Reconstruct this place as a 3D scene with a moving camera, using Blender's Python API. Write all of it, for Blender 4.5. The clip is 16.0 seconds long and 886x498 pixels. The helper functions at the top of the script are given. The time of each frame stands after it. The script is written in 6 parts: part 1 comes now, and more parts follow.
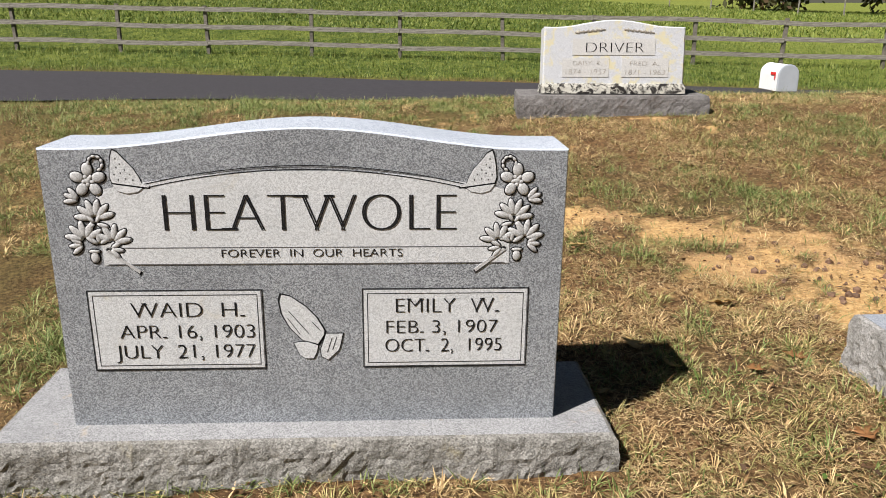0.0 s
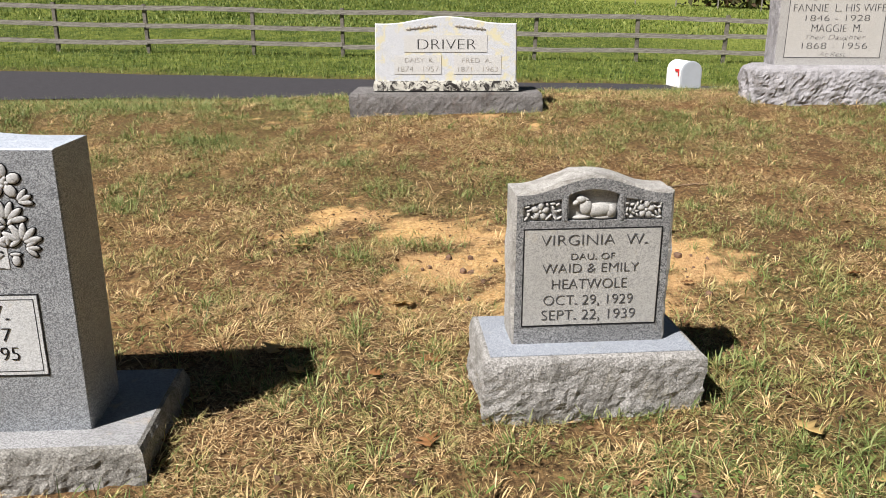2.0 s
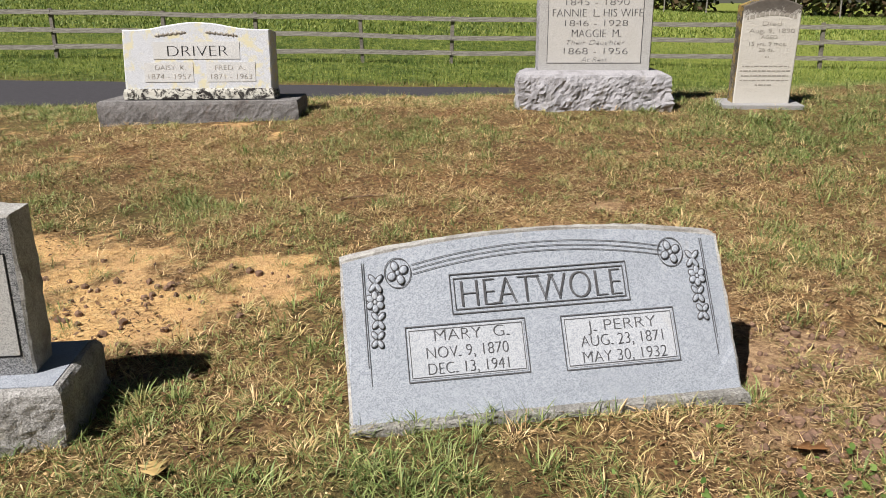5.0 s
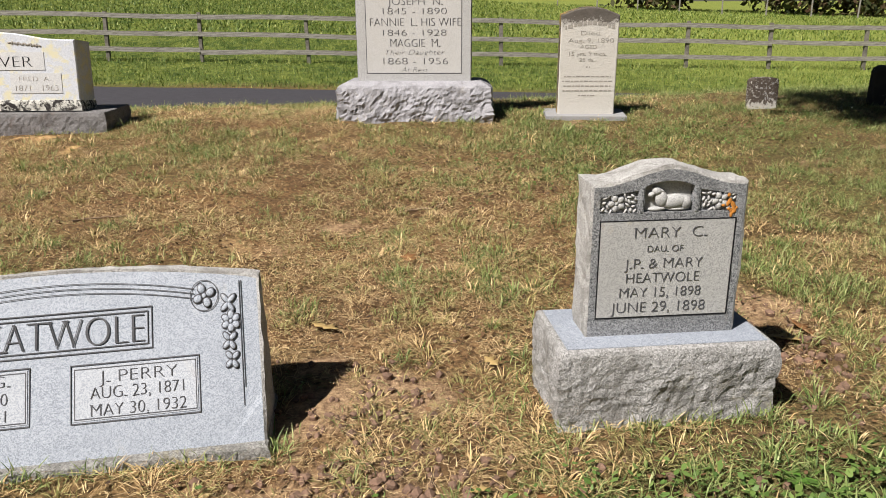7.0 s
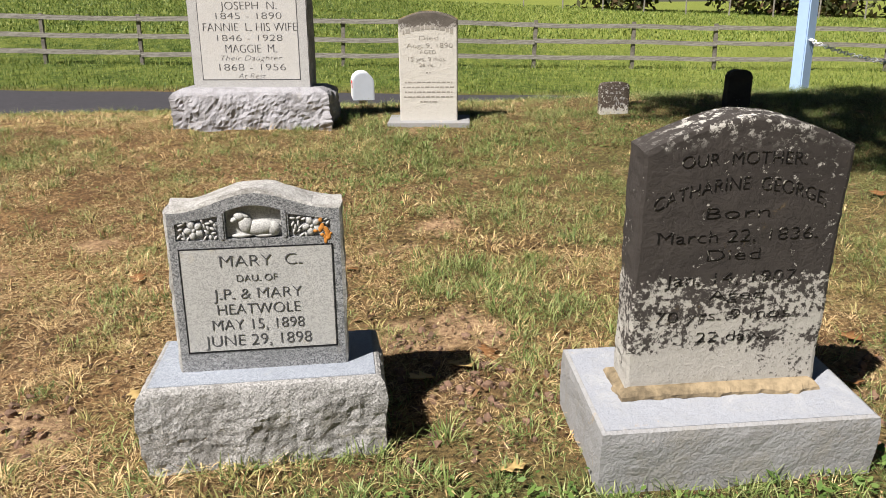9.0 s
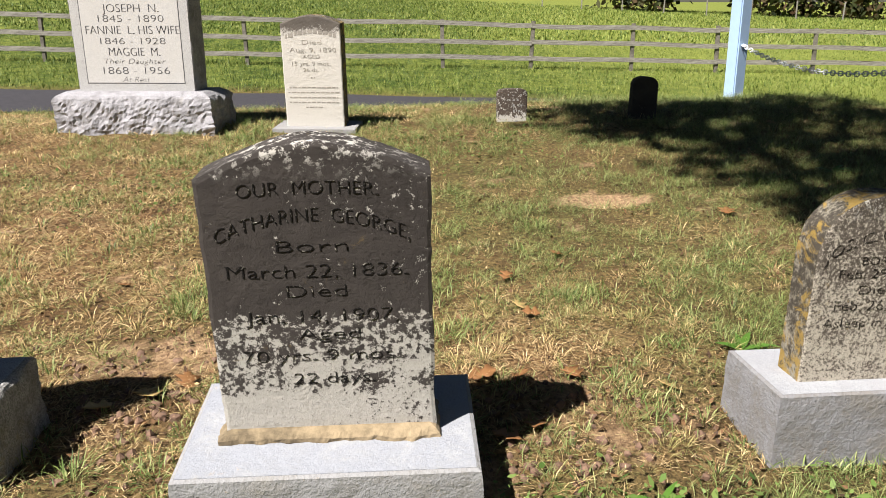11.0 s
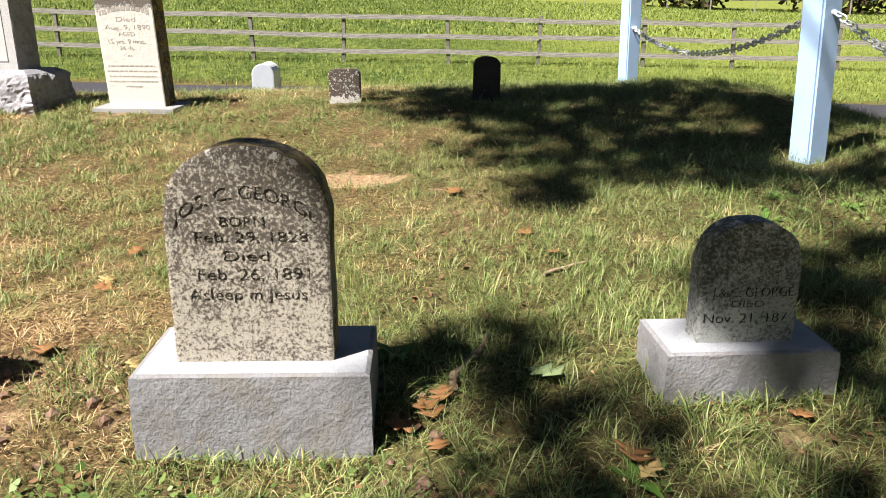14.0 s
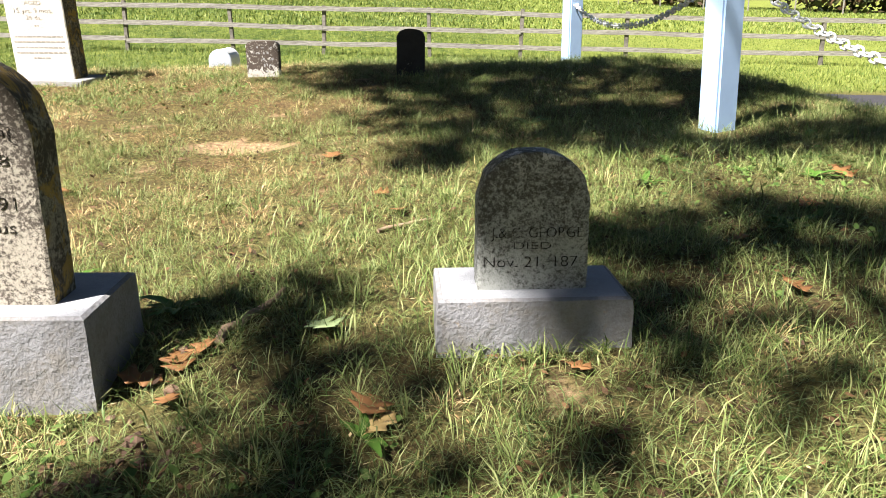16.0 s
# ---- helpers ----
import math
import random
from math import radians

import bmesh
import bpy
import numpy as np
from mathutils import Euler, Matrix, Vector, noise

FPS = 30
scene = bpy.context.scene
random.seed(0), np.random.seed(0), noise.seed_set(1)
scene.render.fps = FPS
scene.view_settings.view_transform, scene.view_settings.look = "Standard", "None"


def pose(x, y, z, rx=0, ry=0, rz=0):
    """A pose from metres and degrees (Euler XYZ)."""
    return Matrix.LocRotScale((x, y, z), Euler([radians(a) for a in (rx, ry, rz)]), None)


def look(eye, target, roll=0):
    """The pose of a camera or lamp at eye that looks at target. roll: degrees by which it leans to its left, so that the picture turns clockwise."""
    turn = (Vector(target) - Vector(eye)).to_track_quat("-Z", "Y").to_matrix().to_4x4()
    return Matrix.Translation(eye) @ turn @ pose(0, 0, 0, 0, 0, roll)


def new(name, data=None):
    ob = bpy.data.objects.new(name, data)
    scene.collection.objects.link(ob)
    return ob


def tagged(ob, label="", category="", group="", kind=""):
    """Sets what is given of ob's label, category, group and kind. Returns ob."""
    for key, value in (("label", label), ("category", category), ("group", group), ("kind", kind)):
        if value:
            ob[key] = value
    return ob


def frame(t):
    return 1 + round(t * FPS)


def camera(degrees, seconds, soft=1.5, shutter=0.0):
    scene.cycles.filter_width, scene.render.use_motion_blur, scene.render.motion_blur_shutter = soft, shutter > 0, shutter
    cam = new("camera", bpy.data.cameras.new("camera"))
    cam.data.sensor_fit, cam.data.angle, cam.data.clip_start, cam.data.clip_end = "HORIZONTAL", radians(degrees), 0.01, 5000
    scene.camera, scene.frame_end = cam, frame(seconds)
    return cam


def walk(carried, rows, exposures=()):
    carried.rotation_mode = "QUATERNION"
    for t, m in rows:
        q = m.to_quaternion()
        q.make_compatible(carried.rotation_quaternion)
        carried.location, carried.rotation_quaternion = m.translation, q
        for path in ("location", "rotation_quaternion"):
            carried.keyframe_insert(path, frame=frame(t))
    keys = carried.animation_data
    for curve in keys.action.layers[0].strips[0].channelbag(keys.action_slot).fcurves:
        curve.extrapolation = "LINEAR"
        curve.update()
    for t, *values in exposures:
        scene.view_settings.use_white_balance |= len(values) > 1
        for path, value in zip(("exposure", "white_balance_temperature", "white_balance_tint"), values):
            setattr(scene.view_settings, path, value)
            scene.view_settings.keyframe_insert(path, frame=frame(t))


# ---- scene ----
cam = camera(60.2, 16.0, 0.9)
METRES, EYE, TILT, LEAN, TURN = 8.0, 1.35, -17.0, 0.0, 0.0
ROWS = [
    (0.0, 0.0, 0.0, 0.0, 0.0, 0.0, -0.0),
    (0.5, 0.0347, 0.0018, 0.001, -0.37, 0.0, 0.2),
    (1.0, 0.0739, -0.0017, 0.0002, -0.99, -0.03, 0.67),
    (1.5, 0.1008, -0.0001, -0.0014, -1.19, 0.0, 0.66),
    (2.0, 0.1368, 0.0084, 0.0007, -1.34, -0.11, 0.55),
    (2.5, 0.1685, 0.0128, 0.0028, -2.22, -0.08, 0.81),
    (3.0, 0.2072, 0.0123, 0.0039, -2.66, -0.09, 1.19),
    (3.5, 0.2353, 0.0118, 0.0041, -2.69, -0.03, 1.14),
    (3.7, 0.248, 0.0136, 0.0028, -2.91, 0.01, 1.25),
    (5.8, 0.3922, 0.0178, 0.0088, -3.72, 0.06, 1.36),
    (6.0, 0.4109, 0.0182, 0.0111, -3.8, -0.03, 1.4),
    (6.5, 0.446, 0.0197, 0.0136, -3.97, -0.07, 1.51),
    (7.0, 0.4822, 0.0217, 0.016, -4.31, -0.12, 1.59),
    (7.5, 0.5141, 0.0167, 0.02, -4.44, -0.08, 1.67),
    (8.0, 0.5431, 0.0189, 0.0188, -4.87, -0.05, 1.76),
    (8.5, 0.5756, 0.0241, 0.0196, -5.12, -0.09, 1.88),
    (9.0, 0.6044, 0.0278, 0.0207, -5.82, -0.14, 2.13),
    (9.2, 0.6196, 0.0287, 0.0216, -6.38, -0.1, 2.28),
    (11.3, 0.7515, 0.0372, 0.0272, -3.25, -0.13, 1.13),
    (11.5, 0.7704, 0.0393, 0.0277, -2.85, -0.1, 1.11),
    (12.0, 0.8023, 0.0395, 0.0254, -2.47, -0.05, 1.1),
    (12.5, 0.8308, 0.0453, 0.0205, -2.09, -0.08, 0.95),
    (13.0, 0.8625, 0.0496, 0.0182, -0.29, -0.09, 0.44),
    (13.5, 0.8936, 0.0544, 0.0166, -0.12, -0.07, 0.24),
    (14.0, 0.9222, 0.057, 0.0125, 0.23, -0.04, 0.16),
    (14.5, 0.9435, 0.0662, 0.0053, 0.09, -0.07, 0.13),
    (15.0, 0.9626, 0.0759, -0.0027, -0.15, -0.12, 0.16),
    (15.5, 0.9781, 0.0794, -0.0034, -0.32, -0.07, 0.16),
    (16.0, 0.985, 0.0799, -0.0039, 0.08, -0.09, -0.02),
]
walk(cam, [(t, pose(0, 0, EYE, TILT, LEAN, TURN) @ pose(METRES * x, METRES * y, METRES * z, 90 + pitch, roll, yaw)) for t, x, y, z, yaw, pitch, roll in ROWS],
     [(0.0, 0.59), (1.0, 0.60), (2.0, 0.68), (3.5, 0.66), (6.0, 0.57), (7.0, 0.63), (9.0, 0.81), (11.5, 1.02), (12.5, 1.08), (14.0, 1.37), (15.0, 1.56), (16.0, 1.75)])

# ---- world, sun, exposure ----
SUN_TO = Vector((-0.46, -0.375, 0.73)).normalized()
world = bpy.data.worlds.new("sky_world")
scene.world = world
world.use_nodes = True
wn = world.node_tree.nodes
sky = wn.new("ShaderNodeTexSky")
sky.sky_type = "NISHITA"
sky.sun_disc = False
sky.sun_elevation = math.asin(SUN_TO.z)
sky.sun_rotation = math.atan2(SUN_TO.x, SUN_TO.y)
sky.air_density, sky.dust_density, sky.ozone_density = 1.0, 0.4, 1.5
wn["Background"].inputs["Strength"].default_value = 0.013
world.node_tree.links.new(sky.outputs["Color"], wn["Background"].inputs["Color"])
sun = new("sun", bpy.data.lights.new("sun", "SUN"))
sun.data.energy, sun.data.angle, sun.data.color = 5.5, radians(0.53), (1.0, 0.945, 0.90)
sun.matrix_world = look(SUN_TO * 60, (0, 0, 0))

# ---- materials ----


class Nodes:
    """A short way to write a node material."""

    def __init__(self, name, rough=0.8, metal=0.0, spec=0.4):
        self.mat = bpy.data.materials.new(name)
        self.mat.use_nodes = True
        self.n, self.l = self.mat.node_tree.nodes, self.mat.node_tree.links
        self.b = self.n["Principled BSDF"]
        self.b.inputs["Roughness"].default_value = rough
        self.b.inputs["Metallic"].default_value = metal
        self.b.inputs["Specular IOR Level"].default_value = spec
        self.co = self.n.new("ShaderNodeTexCoord").outputs["Object"]

    def put(self, sock, v):
        if hasattr(v, "is_output"):
            self.l.new(v, sock)
        elif isinstance(v, tuple):
            sock.default_value = (*v, 1.0) if len(v) == 3 else v
        else:
            sock.default_value = v

    def noise(self, scale, detail=4.0, rough=0.6, co=None, dist=0.0):
        t = self.n.new("ShaderNodeTexNoise")
        t.inputs["Scale"].default_value, t.inputs["Detail"].default_value = scale, detail
        t.inputs["Roughness"].default_value, t.inputs["Distortion"].default_value = rough, dist
        self.l.new(co or self.co, t.inputs["Vector"])
        return t.outputs["Fac"]

    def voronoi(self, scale, out="Color", co=None):
        t = self.n.new("ShaderNodeTexVoronoi")
        t.inputs["Scale"].default_value = scale
        self.l.new(co or self.co, t.inputs["Vector"])
        return t.outputs[out]

    def grey(self, v):
        t = self.n.new("ShaderNodeSeparateColor")
        self.l.new(v, t.inputs[0])
        return t.outputs[0]

    def stretch(self, x, y, z):
        t = self.n.new("ShaderNodeMapping")
        t.inputs["Scale"].default_value = (x, y, z)
        self.l.new(self.co, t.inputs["Vector"])
        return t.outputs[0]

    def axis(self, i):
        t = self.n.new("ShaderNodeSeparateXYZ")
        self.l.new(self.co, t.inputs[0])
        return t.outputs[i]

    def ramp(self, v, lo, hi, a=0.0, b=1.0):
        t = self.n.new("ShaderNodeMapRange")
        t.interpolation_type = "SMOOTHSTEP"
        for i, q in enumerate((v, lo, hi, a, b)):
            self.put(t.inputs[i], q)
        return t.outputs[0]

    def math(self, op, a, b=0.0):
        t = self.n.new("ShaderNodeMath")
        t.operation = op
        self.put(t.inputs[0], a)
        self.put(t.inputs[1], b)
        return t.outputs[0]

    def mix(self, f, a, b, kind="MIX"):
        t = self.n.new("ShaderNodeMix")
        t.data_type, t.blend_type = "RGBA", kind
        self.put(t.inputs[0], f)
        self.put(t.inputs[6], a)
        self.put(t.inputs[7], b)
        return t.outputs[2]

    def attr(self, name):
        t = self.n.new("ShaderNodeAttribute")
        t.attribute_name = name
        return t.outputs["Fac"]

    def island(self):
        return self.n.new("ShaderNodeNewGeometry").outputs["Random Per Island"]

    def rand(self):
        return self.n.new("ShaderNodeObjectInfo").outputs["Random"]

    def bump(self, v, strength=0.4, dist=0.003):
        t = self.n.new("ShaderNodeBump")
        t.inputs["Strength"].default_value, t.inputs["Distance"].default_value = strength, dist
        self.l.new(v, t.inputs["Height"])
        self.l.new(t.outputs[0], self.b.inputs["Normal"])

    def out(self, col, rough=None):
        self.put(self.b.inputs["Base Color"], col)
        if rough is not None:
            self.put(self.b.inputs["Roughness"], rough)
        return self.mat


def granite(name, dark, light, size=420.0, rough=0.55, mid=0.5, stain=0.0, stain_col=(0.5, 0.4, 0.25), relief=0.15, spread=0.0):
    """Speckled granite: crystals of two sizes, faint clouds, and lime or rust stains."""
    k = Nodes(name, rough)
    a = k.grey(k.voronoi(size * 1.35))
    b = k.grey(k.voronoi(size * 0.6))
    s = k.math("ADD", k.math("MULTIPLY", a, 0.6), k.math("MULTIPLY", b, 0.4))
    c = k.mix(k.ramp(s, mid - 0.24, mid + 0.26), dark, light)
    cloud = k.noise(7.0, 5.0)
    c = k.mix(k.ramp(cloud, 0.3, 0.75, 0.0, 0.28), c, (dark[0] * 1.1, dark[1] * 1.1, dark[2] * 1.05))
    if stain:
        n = k.noise(9.0, 6.0, 0.7, dist=0.6)
        c = k.mix(k.ramp(n, 0.60 - spread, 0.72 - spread, 0.0, stain), c, stain_col)
    k.bump(k.math("ADD", s, k.noise(60.0, 4.0)), relief, 0.002)
    return k.out(c)


def rock(name, dark, light, size=380.0, stain=0.35, stain_col=(0.36, 0.31, 0.16)):
    """Rock-pitched granite, broken faces with dirt and lichen."""
    k = Nodes(name, 0.85, spec=0.25)
    s = k.grey(k.voronoi(size))
    c = k.mix(k.ramp(s, -0.3, 1.3), dark, light)
    n = k.noise(11.0, 8.0, 0.7, dist=0.4)
    c = k.mix(k.ramp(n, 0.42, 0.72, 0.0, 0.7), c, (dark[0] * 0.6, dark[1] * 0.58, dark[2] * 0.53))
    n2 = k.noise(5.0, 7.0, 0.72, dist=0.7)
    c = k.mix(k.ramp(n2, 0.56, 0.7, 0.0, stain), c, stain_col)
    k.bump(k.math("ADD", k.noise(38.0, 8.0, 0.7), k.math("MULTIPLY", k.noise(160.0, 4.0), 0.4)), 0.8, 0.012)
    return k.out(c)


def plain(name, col, rough=0.7, var=0.12, scale=30.0, metal=0.0, bump=0.2, spec=0.4):
    k = Nodes(name, rough, metal, spec)
    n = k.noise(scale, 6.0, 0.65)
    m = k.noise(scale * 0.17, 4.0)
    lo = tuple(c * (1 - var) for c in col)
    hi = tuple(min(1, c * (1 + var)) for c in col)
    c = k.mix(k.ramp(k.math("ADD", n, k.math("MULTIPLY", m, 0.8)), 0.55, 1.2), lo, hi)
    k.bump(n, bump, 0.003)
    return k.out(c)


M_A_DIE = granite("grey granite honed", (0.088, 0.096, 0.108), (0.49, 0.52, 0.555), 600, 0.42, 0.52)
# The sky's reflection is put into this paler, bluer colour of the upward faces.
M_A_TOP_SKY = granite("polished granite top with sky tint", (0.36, 0.40, 0.48), (0.70, 0.76, 0.86), 479, 0.25, 0.45)
M_A_PANEL = granite("grey granite frosted", (0.37, 0.385, 0.40), (0.68, 0.70, 0.72), 575, 0.75, 0.45, 0.2, (0.5, 0.40, 0.2))
M_A_BASE = granite("grey granite base top", (0.13, 0.133, 0.142), (0.40, 0.405, 0.415), 479, 0.6, 0.45, 0.5, (0.50, 0.36, 0.2))
M_A_ROCK = rock("grey granite rock face", (0.13, 0.127, 0.118), (0.40, 0.39, 0.365), 300.0, 0.45, (0.30, 0.25, 0.11))
M_B_ROCK = rock("lichened granite rock face", (0.17, 0.167, 0.16), (0.47, 0.46, 0.445), 300.0, 0.4, (0.34, 0.29, 0.14))
M_B_DIE = granite("dark grey granite", (0.06, 0.064, 0.07), (0.40, 0.405, 0.41), 527, 0.5, 0.5, 0.12, (0.42, 0.33, 0.18))
M_B_PANEL = granite("dark granite frosted", (0.24, 0.24, 0.235), (0.50, 0.495, 0.475), 575, 0.8, 0.45, 0.5, (0.40, 0.34, 0.24))
M_C_DIE = granite("pale blue granite", (0.165, 0.187, 0.222), (0.372, 0.40, 0.445), 511, 0.55, 0.45, 0.15, (0.5, 0.45, 0.35))
M_C_ROCK = rock("pale granite rock face", (0.255, 0.246, 0.234), (0.561, 0.552, 0.527), stain=0.15)
M_G_DIE = granite("weathered light granite", (0.36, 0.38, 0.42), (0.60, 0.62, 0.66), 479, 0.75, 0.45, 0.8, (0.58, 0.53, 0.32), spread=0.1)
M_G_PANEL = granite("weathered frosted panel", (0.37, 0.375, 0.385), (0.60, 0.60, 0.59), 575, 0.8, 0.45, 0.8, (0.60, 0.55, 0.36))
M_G_ROCK = rock("weathered granite rock face", (0.085, 0.08, 0.082), (0.29, 0.28, 0.275), stain=0.4, stain_col=(0.2, 0.15, 0.13))
M_H_DIE = granite("light grey granite", (0.273, 0.268, 0.264), (0.475, 0.471, 0.462), 542, 0.7, 0.45, 0.1)
M_H_PANEL = granite("light granite panel", (0.357, 0.348, 0.336), (0.510, 0.501, 0.484), 606, 0.8, 0.4, 0.12)
M_H_ROCK = rock("light granite rock face", (0.20, 0.197, 0.215), (0.46, 0.452, 0.47), stain=0.12)


def broken_band():
    k = Nodes("broken dark band", 0.9, spec=0.2)
    n = k.noise(17.0, 8.0, 0.72, dist=0.8)
    c = k.mix(k.ramp(n, 0.46, 0.56), (0.52, 0.51, 0.46), (0.03, 0.027, 0.026))
    k.bump(k.math("ADD", n, k.noise(70.0, 5.0)), 0.9, 0.012)
    return k.out(c)


M_G_BAND = broken_band()
M_WORN = plain("worn shallow letters", (0.27, 0.25, 0.22), 0.95, 0.3, 60.0)
# Dark colours stand for shade inside cuts; the shapes themselves lie proud.
M_CUT_SHADE = plain("shade of cut letters", (0.014, 0.014, 0.015), 1.0, 0.3, 90.0, spec=0.1)
M_CUT_SHADE_SOFT = plain("softer shade of weathered cuts", (0.085, 0.085, 0.09), 0.95, 0.25, 90.0, spec=0.15)


def eroded(name, dark, pale, lo, hi):
    """Old letters half filled with grime and flaked stone."""
    k = Nodes(name, 0.95, spec=0.15)
    n = k.noise(85.0, 6.0, 0.75)
    c = k.mix(k.ramp(n, lo, hi), dark, pale)
    k.bump(n, 0.7, 0.004)
    return k.out(c)


M_ERODED = eroded("eroded black letters", (0.012, 0.011, 0.010), (0.36, 0.34, 0.29), 0.54, 0.66)
M_ERODED_BROWN = eroded("eroded brown letters", (0.018, 0.015, 0.012), (0.34, 0.30, 0.25), 0.50, 0.62)
M_RUST = plain("orange rust stain", (0.42, 0.17, 0.03), 0.9, 0.4, 80.0)
M_CARVE = granite("carved relief", (0.26, 0.265, 0.27), (0.56, 0.565, 0.57), 671, 0.8, 0.45)


def marble(name, clean, grime, lo, hi, amount, bias=0.0, lichen=(0.42, 0.26, 0.05), lich=0.25, tooled=False, cap=None, edge=0.09, size=9.0, moss=0.0, fleck=1.5, grain=75.0, band=None):
    """Old marble: black grime in patches, thinner towards the foot, pale rubbed and flaked spots, lichen."""
    k = Nodes(name, 0.85, spec=0.25)
    z = k.axis(2)
    n = k.noise(size, 8.0, 0.72, dist=0.5)
    f = k.noise(grain, 6.0, 0.78)
    h = k.ramp(z, lo, hi)
    v = k.math("ADD", k.math("MULTIPLY", h, amount), k.math("ADD", k.math("MULTIPLY", n, 2.4), k.math("MULTIPLY", f, fleck)))
    if band:
        flaked = k.math("MULTIPLY", k.ramp(z, band[0], band[0] + 0.04), k.ramp(z, band[1], band[1] + 0.025, 1.0, 0.0))
        v = k.math("SUBTRACT", v, k.math("MULTIPLY", flaked, band[2]))
    t = 1.2 + 0.5 * fleck + amount * 0.5 - bias
    g = k.ramp(v, t - edge, t + edge)
    tone = k.mix(k.ramp(n, 0.35, 0.65), grime, tuple(min(1, q * 1.5) for q in grime))
    pale = k.mix(k.ramp(k.noise(190.0, 3.0), 0.45, 0.8, 0.0, 0.5), clean, tuple(q * 0.5 for q in clean))
    c = k.mix(g, pale, tone)
    if cap:
        w = k.math("MULTIPLY", k.ramp(z, cap[0], cap[1]), k.ramp(k.noise(42.0, 6.0, 0.75), 0.52, 0.6))
        c = k.mix(w, c, (0.60, 0.58, 0.53))
    l = k.noise(13.0, 6.0, 0.75, dist=0.8)
    c = k.mix(k.ramp(l, 0.62 - moss, 0.72 - moss, 0.0, lich), c, lichen)
    if tooled:
        w = k.noise(120.0, 3.0, 0.6)
        k.bump(k.math("ADD", w, k.noise(40.0, 6.0, 0.7)), 0.7, 0.005)
    else:
        k.bump(k.math("ADD", f, k.noise(30.0, 5.0)), 0.6, 0.006)
    return k.out(c)


M_E_DIE = marble("grimy marble", (0.43, 0.41, 0.37), (0.036, 0.031, 0.028), 0.05, 0.20, 1.0, 0.04, lich=0.15, cap=(0.57, 0.66), edge=0.10, size=8.0, fleck=3.4, band=(0.12, 0.275, 0.5))
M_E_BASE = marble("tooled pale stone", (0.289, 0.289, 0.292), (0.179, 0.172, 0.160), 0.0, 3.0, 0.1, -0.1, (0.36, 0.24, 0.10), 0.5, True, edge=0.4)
# Both base tops carry blue sky light in their paler colour.
M_E_TOP_SKY = marble("pale stone top with sky tint", (0.305, 0.32, 0.355), (0.23, 0.235, 0.245), 0.0, 3.0, 0.1, -0.1, (0.40, 0.28, 0.12), 0.4, edge=0.4)
M_F_TOP_SKY = marble("worn grey stone top with sky tint", (0.36, 0.37, 0.39), (0.22, 0.222, 0.235), 0.0, 3.0, 0.1, -0.1, (0.34, 0.24, 0.11), 0.45, edge=0.4)
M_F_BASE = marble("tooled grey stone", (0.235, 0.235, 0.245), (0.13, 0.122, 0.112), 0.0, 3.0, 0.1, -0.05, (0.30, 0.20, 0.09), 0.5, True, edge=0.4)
M_F_DIE = marble("lichened marble", (0.42, 0.38, 0.31), (0.060, 0.050, 0.040), 0.0, 0.5, 0.55, 0.10, (0.36, 0.25, 0.08), 0.45, cap=(0.40, 0.47), edge=0.42, size=20.0, fleck=5.0, grain=130.0)
M_F_EDGE = marble("dark edge with orange lichen", (0.28, 0.255, 0.20), (0.04, 0.034, 0.026), 0.0, 0.5, 0.2, 0.15, (0.30, 0.20, 0.05), 0.85, edge=0.35, moss=0.13, fleck=3.0)
M_K_DIE = marble("shaded marble", (0.38, 0.39, 0.36), (0.055, 0.054, 0.044), 0.0, 0.26, 0.4, -0.08, (0.2, 0.17, 0.06), 0.4, cap=(0.22, 0.3), edge=0.5, size=16.0, fleck=3.6, grain=130.0)
M_W_DIE = marble("white marble", (0.55, 0.525, 0.48), (0.08, 0.07, 0.06), 0.56, 0.72, 1.2, -0.05, (0.35, 0.3, 0.2), 0.15, edge=0.3)
M_S_DIE = marble("dark footstone", (0.46, 0.44, 0.40), (0.055, 0.042, 0.033), 0.10, 0.20, 0.7, -0.1, (0.30, 0.15, 0.05), 0.4, size=30.0, fleck=2.6)
M_S2_DIE = marble("black footstone", (0.3, 0.29, 0.27), (0.032, 0.03, 0.027), 0.0, 0.1, 0.5, 0.2, (0.12, 0.1, 0.05), 0.2)


def wood_grey():
    k = Nodes("weathered fence board", 0.85, spec=0.2)
    g = k.noise(6.0, 8.0, 0.7, co=k.stretch(0.6, 6.0, 9.0))
    c = k.mix(k.ramp(g, 0.3, 0.7), (0.12, 0.108, 0.095), (0.36, 0.34, 0.305))
    d = k.noise(1.7, 5.0, 0.7, co=k.stretch(0.5, 2.0, 5.0))
    c = k.mix(k.ramp(d, 0.55, 0.72), c, (0.06, 0.05, 0.045))
    k.bump(g, 0.4, 0.004)
    return k.out(c)


M_BOARD = wood_grey()
M_POST = plain("grey fence post", (0.15, 0.135, 0.115), 0.9, 0.45, 14.0)
# Blue skylight on the pale posts is mixed into the paint colour.
M_PAINT = plain("pale gloss paint with sky blue in it", (0.34, 0.475, 0.67), 0.4, 0.06, 9.0, bump=0.08)
M_ZINC = plain("galvanised chain", (0.78, 0.79, 0.80), 0.4, 0.12, 40.0, metal=0.1)
M_MAIL = plain("white mailbox enamel", (0.78, 0.79, 0.80), 0.35, 0.04, 12.0, bump=0.05)
# Door end darker than the body: its shade is in the grey-blue.
M_MAILEND_SHADE = plain("mailbox door with shade in colour", (0.40, 0.44, 0.49), 0.4, 0.05, 12.0, bump=0.05)
